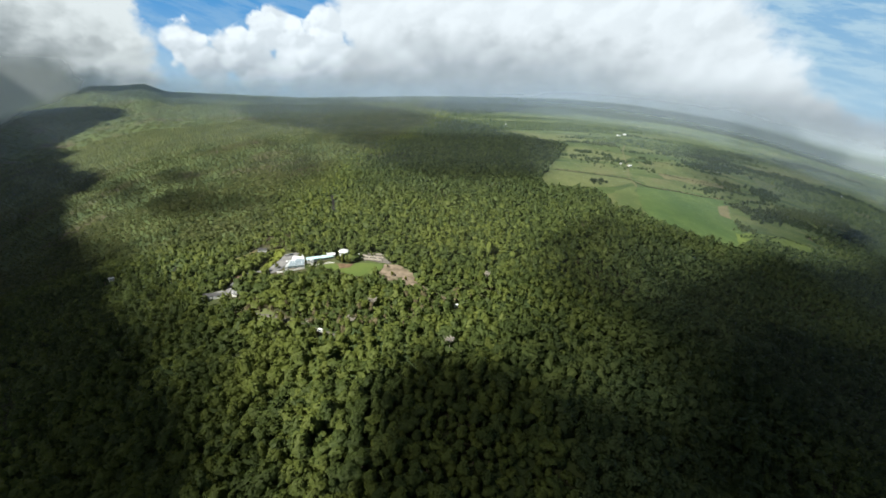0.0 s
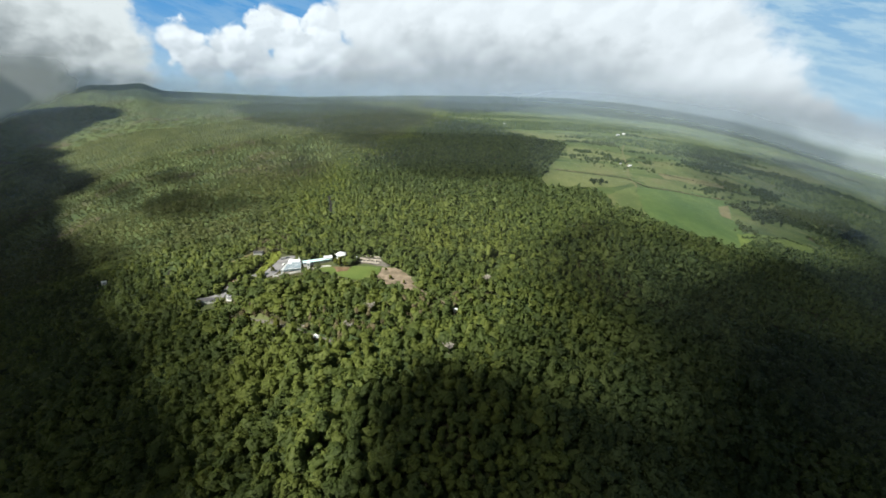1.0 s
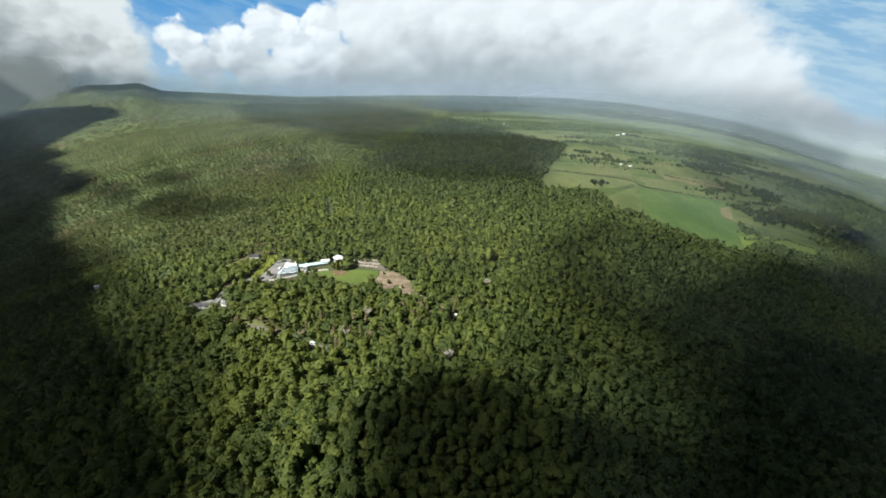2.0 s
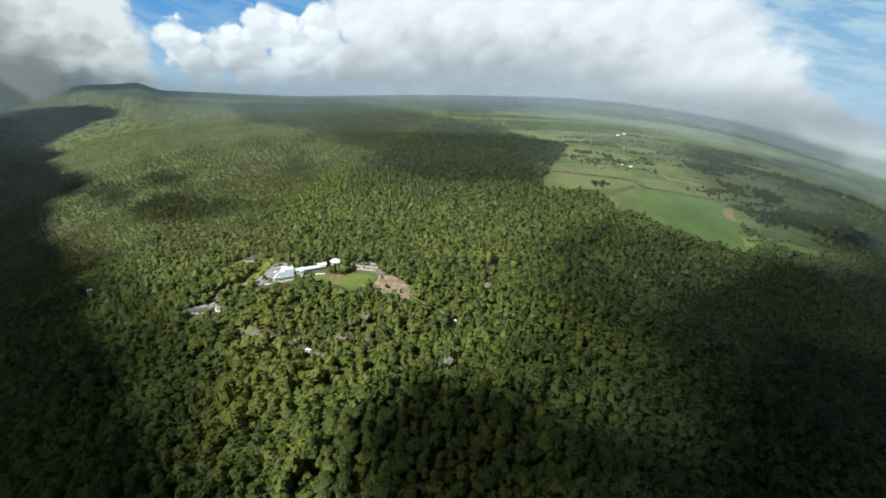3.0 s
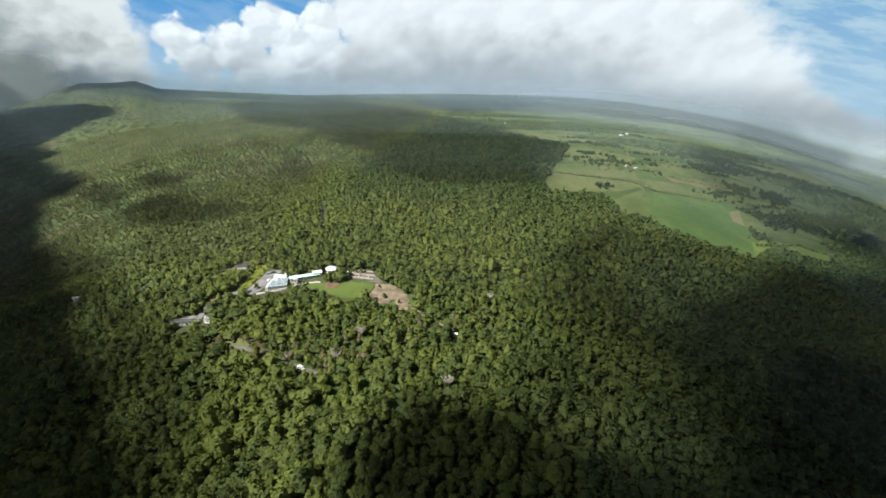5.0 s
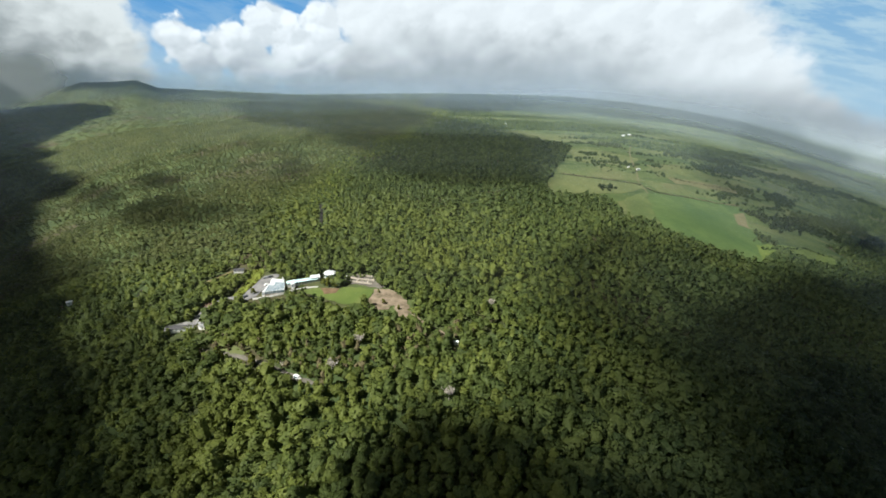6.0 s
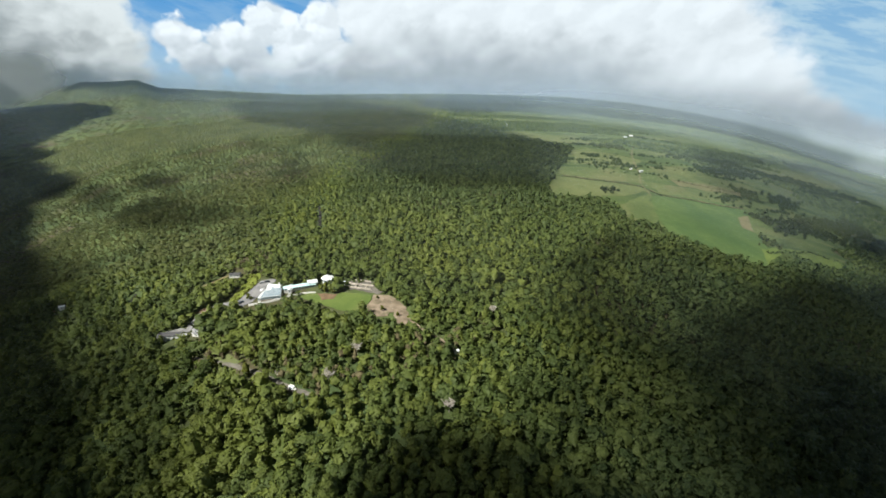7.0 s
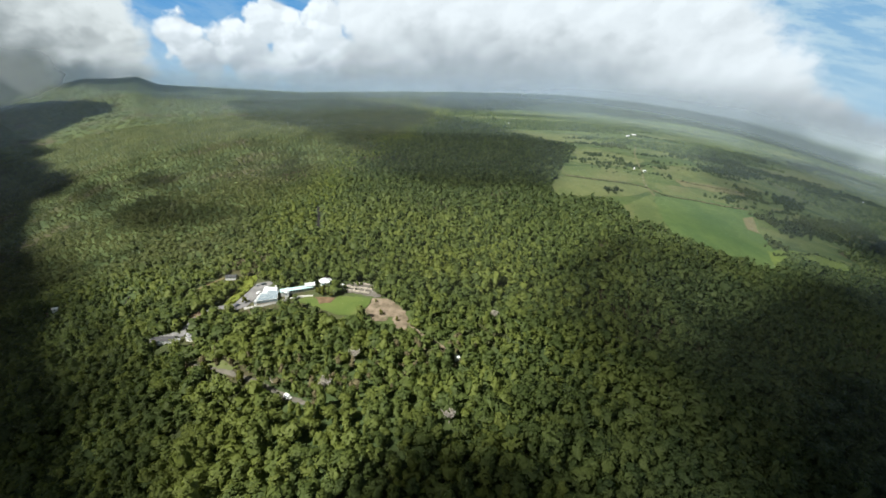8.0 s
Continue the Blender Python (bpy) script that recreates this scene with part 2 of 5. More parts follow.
M_BARK = surface("grey_brown_bark", (0.10, 0.075, 0.05), (0.19, 0.16, 0.12), 1.5, 12.0, 0.9, 0.05)
M_DRY = surface("dry_brown_leaves", (0.085, 0.075, 0.034), (0.14, 0.12, 0.06), 0.5, 3.0, 0.8, 0.1)
M_DEAD = surface("bleached_dead_wood", (0.26, 0.24, 0.20), (0.40, 0.37, 0.32), 1.0, 8.0, 0.9, 0.03)


# ---- mesh helpers ----


def mesh_object(name, verts, faces, material, smooth=False, parent=None, label="", normals=None):
    """One mesh object from numpy vertices and equal-sided faces."""
    me = bpy.data.meshes.new(name)
    verts, faces = np.asarray(verts, np.float32), np.asarray(faces, np.int32)
    n = faces.shape[1]
    me.vertices.add(len(verts))
    me.vertices.foreach_set("co", verts.ravel())
    me.loops.add(faces.size)
    me.loops.foreach_set("vertex_index", faces.ravel())
    me.polygons.add(len(faces))
    me.polygons.foreach_set("loop_start", np.arange(0, faces.size, n, dtype=np.int32))
    me.polygons.foreach_set("use_smooth", np.full(len(faces), smooth))
    me.materials.append(material)
    if normals is not None:
        a = me.attributes.new("custom_normal", "FLOAT_VECTOR", "POINT")
        a.data.foreach_set("vector", np.asarray(normals, np.float32).ravel())
    me.update(calc_edges=True)
    ob = new(name, me)
    if parent:
        ob.parent = parent
    if label:
        tagged(ob, label)
    return ob


def part(name, bm, material, parent=None, label="", smooth=False):
    """Links a bmesh as one mesh object under a thing or under a part."""
    me = bpy.data.meshes.new(name)
    bmesh.ops.recalc_face_normals(bm, faces=bm.faces)
    if smooth:
        for f in bm.faces:
            f.smooth = True
    bm.to_mesh(me)
    bm.free()
    me.materials.append(material)
    ob = new(name, me)
    if parent:
        ob.parent = parent
    if label:
        tagged(ob, label)
    return ob


def inside(poly, x, y):
    """Which of the points lie in the polygon."""
    p = np.asarray(poly, float)
    hit = np.zeros(len(x), bool)
    for (ax, ay), (bx, by) in zip(p, np.roll(p, -1, 0)):
        hit ^= ((ay > y) != (by > y)) & (x < (bx - ax) * (y - ay) / (by - ay + 1e-12) + ax)
    return hit


def near_line(line, x, y, width):
    d = np.full(len(x), 1e9)
    for (ax, ay), (bx, by) in zip(line[:-1], line[1:]):
        vx, vy = bx - ax, by - ay
        t = np.clip(((x - ax) * vx + (y - ay) * vy) / (vx * vx + vy * vy + 1e-9), 0, 1)
        d = np.minimum(d, np.hypot(x - ax - t * vx, y - ay - t * vy))
    return d < width


def patch(poly, grid, wobble, seed):
    """Points and triangles that fill an outline in the plan, its edge made uneven; the first points are the edge."""
    from mathutils import geometry
    rng = np.random.default_rng(seed)
    ring = []
    for (ax, ay), (bx, by) in zip(poly, list(poly[1:]) + [poly[0]]):
        k = max(1, int(math.hypot(bx - ax, by - ay) / grid))
        for i in range(k):
            j = rng.normal(0, wobble, 2) if wobble else (0, 0)
            ring.append((ax + (bx - ax) * i / k + j[0], ay + (by - ay) * i / k + j[1]))
    r = np.array(ring)
    gx, gy = np.meshgrid(np.arange(r[:, 0].min(), r[:, 0].max(), grid), np.arange(r[:, 1].min(), r[:, 1].max(), grid))
    gx, gy = gx.ravel(), gy.ravel()
    keep = inside(r, gx, gy)
    pts = [Vector(p) for p in ring] + [Vector(p) for p in zip(gx[keep], gy[keep])]
    n = len(ring)
    co, _, faces, *_ = geometry.delaunay_2d_cdt(pts, [(i, (i + 1) % n) for i in range(n)], [], 1, 0.01)
    tri = []
    for f in faces:
        tri += [(f[0], f[i], f[i + 1]) for i in range(1, len(f) - 1)]
    return np.array([tuple(c) for c in co]), np.array(tri), r


def drape(name, poly, material, grid, lift, label, category, wobble=0.0, seed=1):
    """A patch of ground cover that lies on the terrain, with an uneven edge."""
    co, tri, _ = patch(poly, grid, wobble, seed)
    z = ground_z(co[:, 0], co[:, 1]) + lift + 0.0012 * np.hypot(co[:, 0], co[:, 1])
    ob = mesh_object(name, np.column_stack([co, z]), tri, material, True)
    return tagged(ob, label, category, kind="structure")


def ribbon(line, width):
    """The outline of a strip of that width along a line."""
    p = np.asarray(line, float)
    d = np.gradient(p, axis=0)
    d /= np.linalg.norm(d, axis=1)[:, None]
    s = np.column_stack([-d[:, 1], d[:, 0]]) * width / 2
    return [tuple(q) for q in np.vstack([p + s, (p - s)[::-1]])]


# ---- terrain ----
FAR_AZ = (-180, -70, -48, -41, -39.5, -37.2, -35, -33.2, -30.7, -23.6, -18.4, -6, 1.3, 9, 16, 23, 29, 35, 40, 45, 52, 70, 180)
FAR_EL = (-3, -3, -2.2, -1.75, -1.27, -1.21, -0.93, -1.69, -1.76, -1.99, -2.1, -1.6, -1.37, -1.25, -1.15, -1.49, -2.06, -2.86, -3.8, -4.8, -5.6, -5.6, -3)


def ground_z(x, y):
    """Height of the bare ground: a gentle flank that rises ahead and falls away to both sides and far off."""
    x, y = np.asarray(x, float), np.asarray(y, float)
    r = np.hypot(x, y) + 1e-6
    az = np.degrees(np.arctan2(x, y))
    rn = np.where(r < 700, r, 700 + 400 * np.tanh((r - 700) / 400))
    near = 0.0612 * rn * y / r - rn * 0.1 * np.minimum(np.abs(az) / 45, 1.15) ** 3 * np.clip(r / 200, 0, 1)
    far = 188 + 4700 * np.tan(np.radians(np.interp(az, FAR_AZ, FAR_EL)))
    s = np.clip((r - 800) / 3900, 0, 1)
    s = s * s * (3 - 2 * s)
    wave = 5 * np.sin(x / 210 + 1.3) * np.sin(y / 260 + 0.4) * np.clip((r - 600) / 600, 0, 1)
    return near * (1 - s) + far * s + wave * (1 - 0.7 * s)


def build_ground():
    rs = np.concatenate([[0.5], np.geomspace(6, 4880, 160)])
    front, back = np.arange(-66, 66, 0.5), np.arange(66, 294, 4.0)
    az = np.radians(np.concatenate([front, back]))
    R, A = np.meshgrid(rs, az, indexing="ij")
    x, y = R * np.sin(A), R * np.cos(A)
    v = np.column_stack([x.ravel(), y.ravel(), ground_z(x, y).ravel()])
    nr, na = R.shape
    i, j = np.meshgrid(np.arange(nr - 1), np.arange(na), indexing="ij")
    k = (j + 1) % na
    f = np.column_stack([(i * na + j).ravel(), (i * na + k).ravel(), ((i + 1) * na + k).ravel(), ((i + 1) * na + j).ravel()])
    ob = mesh_object("ground", v, f[:, ::-1], M_GROUND, True)
    tagged(ob, "dark green brushy forest floor on a gentle mountain flank", "ground", kind="structure")


build_ground()


def build_backdrop():
    az = np.radians(np.arange(-80, 81, 2.0))
    el = np.array([-9, -6, -3, 0, 3, 6, 9, 12, 15, 18.0])
    E, A = np.meshgrid(el, az, indexing="ij")
    v = np.column_stack([(4860 * np.sin(A)).ravel(), (4860 * np.cos(A)).ravel(), (188 + 4860 * np.tan(np.radians(E))).ravel()])
    n = len(az)
    f = [(r * n + c, r * n + c + 1, (r + 1) * n + c + 1, (r + 1) * n + c) for r in range(len(el) - 1) for c in range(n - 1)]
    ob = mesh_object("backdrop", v, f, sky_backdrop_material(), True)
    tagged(ob, "far bright sky of white and grey cumulus with blue gaps", "sky", kind="structure")


build_backdrop()

# ---- clouds ----
def ico(sub):
    bm = bmesh.new()
    bmesh.ops.create_icosphere(bm, subdivisions=sub, radius=1)
    bm.verts.ensure_lookup_table()
    v = np.array([tuple(q.co) for q in bm.verts])
    f = np.array([[q.index for q in t.verts] for t in bm.faces])
    bm.free()
    return v, f


ICO = {s: ico(s) for s in (1, 2)}


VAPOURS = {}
OVER, VEIL = "unseen low cumulus cloud placed to shade the land", "unseen thin veil of cloud placed to dim the land"


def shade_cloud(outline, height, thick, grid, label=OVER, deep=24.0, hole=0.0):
    """An unseen flat-bottomed heaped cloud, added sunwards to shade the stretch of land inside the outline."""
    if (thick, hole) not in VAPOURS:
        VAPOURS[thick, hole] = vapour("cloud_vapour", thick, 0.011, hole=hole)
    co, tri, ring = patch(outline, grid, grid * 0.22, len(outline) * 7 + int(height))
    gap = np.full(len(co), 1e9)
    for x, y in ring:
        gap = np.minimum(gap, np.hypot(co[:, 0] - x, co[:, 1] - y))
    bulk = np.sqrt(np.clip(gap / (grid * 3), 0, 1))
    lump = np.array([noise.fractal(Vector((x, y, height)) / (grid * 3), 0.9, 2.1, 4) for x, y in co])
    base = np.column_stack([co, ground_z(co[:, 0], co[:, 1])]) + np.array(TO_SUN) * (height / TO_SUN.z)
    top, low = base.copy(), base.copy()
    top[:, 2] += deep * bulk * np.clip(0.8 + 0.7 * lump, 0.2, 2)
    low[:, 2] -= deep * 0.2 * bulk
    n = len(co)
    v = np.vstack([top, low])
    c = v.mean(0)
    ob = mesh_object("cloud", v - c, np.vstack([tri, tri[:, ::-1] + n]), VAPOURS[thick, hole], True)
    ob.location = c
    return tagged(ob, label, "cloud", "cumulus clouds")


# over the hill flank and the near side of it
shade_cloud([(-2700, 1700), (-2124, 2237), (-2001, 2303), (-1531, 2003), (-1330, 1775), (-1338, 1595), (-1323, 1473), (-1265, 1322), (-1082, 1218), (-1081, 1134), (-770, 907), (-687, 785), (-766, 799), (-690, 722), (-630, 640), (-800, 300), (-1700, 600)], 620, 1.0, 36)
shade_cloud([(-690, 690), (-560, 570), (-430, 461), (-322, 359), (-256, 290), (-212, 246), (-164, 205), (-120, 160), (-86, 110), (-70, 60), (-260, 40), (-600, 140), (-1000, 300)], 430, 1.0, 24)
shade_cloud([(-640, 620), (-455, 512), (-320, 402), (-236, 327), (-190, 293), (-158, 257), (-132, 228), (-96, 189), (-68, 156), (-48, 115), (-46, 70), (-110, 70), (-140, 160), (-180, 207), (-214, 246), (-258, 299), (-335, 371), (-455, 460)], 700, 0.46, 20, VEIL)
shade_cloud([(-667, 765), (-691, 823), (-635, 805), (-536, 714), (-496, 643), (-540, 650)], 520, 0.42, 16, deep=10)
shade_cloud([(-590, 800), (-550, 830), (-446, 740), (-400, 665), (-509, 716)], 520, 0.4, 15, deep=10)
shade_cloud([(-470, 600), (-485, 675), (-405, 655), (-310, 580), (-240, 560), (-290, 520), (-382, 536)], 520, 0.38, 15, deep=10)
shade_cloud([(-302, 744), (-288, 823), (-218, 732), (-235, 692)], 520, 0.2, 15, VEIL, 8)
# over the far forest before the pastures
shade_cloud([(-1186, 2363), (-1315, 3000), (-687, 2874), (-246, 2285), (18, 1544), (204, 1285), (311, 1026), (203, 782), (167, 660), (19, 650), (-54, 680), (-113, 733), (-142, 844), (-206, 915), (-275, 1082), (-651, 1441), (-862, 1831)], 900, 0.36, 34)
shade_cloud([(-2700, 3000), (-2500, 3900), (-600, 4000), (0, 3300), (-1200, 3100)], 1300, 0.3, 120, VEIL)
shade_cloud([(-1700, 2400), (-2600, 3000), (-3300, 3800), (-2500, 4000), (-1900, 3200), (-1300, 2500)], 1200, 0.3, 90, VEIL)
# over the near forest on the pasture side, added partly to imitate lens vignetting
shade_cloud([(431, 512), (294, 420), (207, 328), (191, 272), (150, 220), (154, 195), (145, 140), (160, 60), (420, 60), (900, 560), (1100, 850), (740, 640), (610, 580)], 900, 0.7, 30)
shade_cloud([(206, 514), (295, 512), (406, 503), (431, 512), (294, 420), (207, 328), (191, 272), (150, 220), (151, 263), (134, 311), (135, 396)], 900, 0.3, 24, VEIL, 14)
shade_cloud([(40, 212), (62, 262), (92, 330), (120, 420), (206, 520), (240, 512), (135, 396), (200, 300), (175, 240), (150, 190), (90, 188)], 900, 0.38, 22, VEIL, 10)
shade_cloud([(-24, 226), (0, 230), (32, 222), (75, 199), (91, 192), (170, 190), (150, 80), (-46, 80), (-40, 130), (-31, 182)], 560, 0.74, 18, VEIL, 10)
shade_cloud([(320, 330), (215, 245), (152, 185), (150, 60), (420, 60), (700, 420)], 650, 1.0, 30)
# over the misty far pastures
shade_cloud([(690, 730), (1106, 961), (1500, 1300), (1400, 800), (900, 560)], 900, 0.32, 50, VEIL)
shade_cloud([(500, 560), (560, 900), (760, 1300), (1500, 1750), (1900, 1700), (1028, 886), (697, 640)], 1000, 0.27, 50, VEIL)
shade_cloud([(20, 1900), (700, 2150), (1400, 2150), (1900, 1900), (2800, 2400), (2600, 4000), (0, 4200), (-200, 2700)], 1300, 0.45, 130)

# ---- open land ----
PASTURE = [(198, 1190), (269, 1118), (315, 1042), (240, 861), (205, 774), (170, 692), (167, 646), (197, 642), (237, 653), (258, 624), (252, 570), (294, 575), (296, 544), (322, 532), (351, 514), (377, 505), (405, 505),
           (463, 560), (495, 569), (549, 579), (633, 613), (674, 650), (650, 671), (782, 749), (1106, 961), (1866, 1675), (1644, 1929), (1130, 1782), (770, 1809), (522, 1799), (270, 1725), (18, 1544), (120, 1303)]
FAR_PASTURE = [(18, 1548), (270, 1729), (522, 1803), (770, 1813), (1130, 1786), (1644, 1933), (1866, 1679), (2500, 2200), (1900, 2800), (900, 3000), (600, 2600), (250, 2000)]
GREEN = [(340, 701), (411, 738), (508, 749), (543, 744), (477, 625), (461, 578), (407, 507), (353, 516), (323, 534), (297, 546), (312, 609)]
YELLOW = [(171, 693), (202, 757), (269, 752), (343, 751), (355, 731), (294, 682), (250, 666), (198, 645), (168, 649)]
LIME = [(444, 570), (496, 598), (567, 625), (614, 630), (635, 616), (551, 581), (497, 571), (465, 562), (419, 522)]
LAWN = [(-118, 354), (-106, 358.5), (-95, 352), (-87, 351.5), (-82.6, 359), (-68, 357.5), (-55.5, 355), (-55.6, 347), (-60, 337.5), (-66, 332), (-76, 332), (-86, 336.5), (-96, 341), (-111, 349)]
DIRT = [(-55, 355), (-55, 346), (-59, 336), (-58, 327), (-43, 325), (-35, 331), (-31, 318), (-23, 315), (-23, 328), (-25, 339), (-38, 353), (-46, 357)]
TERRACE = [(-87, 373), (-77, 378), (-72, 383), (-57, 376), (-51, 364), (-46, 357), (-55, 358.5), (-69, 362.5), (-83, 365)]
PARKING = [(-167, 348), (-160, 341), (-153.5, 347), (-151.5, 357), (-150.5, 366), (-146.5, 378), (-147, 384), (-160, 381)]
MEADOW = [(-175, 349), (-168, 349), (-163, 371), (-163, 386), (-168, 395), (-177, 394), (-174, 370)]
ROAD = [(-222, 308), (-210, 314.5), (-198, 317), (-190, 316), (-191, 325), (-190, 336), (-182, 345), (-170, 347.5), (-160, 346)]
TRACK = [(-217, 370), (-211, 379), (-205, 384), (-198, 392), (-190, 396)]
LANE = [(-172, 286), (-160, 281), (-138, 275), (-117, 266.5), (-106, 261), (-94, 254.5), (-85, 250), (-72, 245.5)]
FOOTPATH = [(-28, 330), (-12, 312), (0, 302), (10, 292), (16, 284)]
drape("pasture", PASTURE, M_PASTURE, 22, 0.6, "rolling green and olive pasture beyond the forest edge", "pasture", 3.0)
drape("pasture", FAR_PASTURE, M_PASTURE, 60, 1.5, "hazy patchwork of far pastures and woods", "pasture", 12.0)
drape("field", GREEN, M_FIELD_BRIGHT, 14, 1.0, "smooth bright green mown field", "field", 2.0)
drape("field", YELLOW, M_FIELD_YELLOW, 14, 1.0, "dry yellow-olive grass field at the forest edge", "field", 2.0)
drape("field", LIME, M_FIELD_LIME, 10, 1.1, "strip of fresh lime-green grass along the trees", "field", 1.5)
drape("field", [(209, 779), (234, 835), (329, 861), (385, 852), (374, 779), (293, 761), (231, 766)], M_FIELD_MID, 14, 1.0, "even mid-green grazed field beside a hedge", "field", 2.0)
drape("field", [(266, 634), (347, 713), (311, 609), (296, 547), (295, 577), (255, 573)], M_FIELD_MID, 12, 1.0, "olive-green field corner at the forest edge", "field", 2.0)
drape("field", [(487, 686), (522, 709), (478, 633), (460, 635)], M_FIELD_BROWN, 8, 1.5, "small patch of bare brown soil", "field", 1.0)
drape("field", [(455, 841), (548, 859), (615, 863), (592, 832), (507, 810), (446, 805)], M_FIELD_TAN, 10, 1.0, "strip of tan withered grass along a hedge", "field", 3.0)
drape("field", [(380, 775), (428, 792), (520, 811), (598, 819), (542, 753), (431, 733), (375, 728)], M_FIELD_OLIVE, 14, 1.0, "pale olive pasture between two hedges", "field", 3.0)
drape("field", [(442, 924), (609, 1011), (572, 934), (668, 943), (699, 907), (550, 840), (429, 842)], M_FIELD_OLIVE, 16, 1.0, "pale olive pasture beside the farm road", "field", 4.0)
drape("field", [(303, 1023), (384, 1016), (453, 980), (404, 896), (309, 872), (268, 876)], M_FIELD_YELLOW, 16, 1.0, "pale yellow-green pasture behind the woods", "field", 4.0)
drape("field", [(795, 1019), (960, 1104), (1125, 1129), (1212, 1072), (1109, 1006), (904, 962), (747, 916)], M_FIELD_OLIVE, 20, 1.2, "long pale olive field between dark woods", "field", 4.0)
drape("field", [(895, 1228), (1150, 1384), (1282, 1388), (1335, 1352), (1077, 1199), (893, 1151)], M_FIELD_YELLOW, 22, 1.2, "hazy yellow-green field far off", "field", 5.0)
drape("farm_road", ribbon([(345, 700), (359, 772), (393, 856), (418, 936), (455, 1038), (521, 1181)], 2.6), M_FIELD_BROWN, 6, 1.6, "pale unpaved farm road across the pastures", "road", 0.4)
drape("lawn", LAWN, M_LAWN, 3, 0.1, "oval mown green lawn beside the white building", "lawn", 0.4)
drape("bare_earth", DIRT, M_DIRT, 3, 0.15, "bare pale earth at the end of the lawn", "earth", 0.8)
drape("terrace_ground", TERRACE, M_GRAVEL, 3, 0.1, "rubble and gravel terrace beside the lawn", "earth", 0.8)
drape("parking_lot", PARKING, M_ASPHALT, 3, 0.2, "grey asphalt car park beside the white building", "car park", 0.2)
drape("meadow", MEADOW, M_SCRUB, 3, 0.1, "strip of bright yellow-green grass beside the car park", "meadow", 0.6)
drape("road", ribbon(ROAD, 6), M_ASPHALT, 2.5, 0.25, "narrow grey access road through the forest", "road", 0.15)
drape("track", ribbon(TRACK, 3.2), M_TRACK, 2.5, 0.15, "earth track through the trees", "track", 0.4)
drape("lane", ribbon(LANE, 3.2), M_GRAVEL, 2.5, 0.15, "gravel lane in a forest clearing", "lane", 0.3)
drape("footpath", ribbon(FOOTPATH, 2.4), M_DIRT, 2.5, 0.15, "dirt footpath among the trees", "path", 0.3)

# flat near-black strips paint the shade inside deep, narrow clefts
CREVICES = (((-138, 492), (-144, 512), (-150, 535), (-160, 566)), ((-262, 349), (-267, 358), (-272, 370), (-279, 382)))
for line in CREVICES:
    drape("crevice", ribbon(line, 3.0), M_CREVICE_SHADE, 2.0, 0.15, "flat black strip for the shade in a narrow lava crevice", "crevice", 0.5)

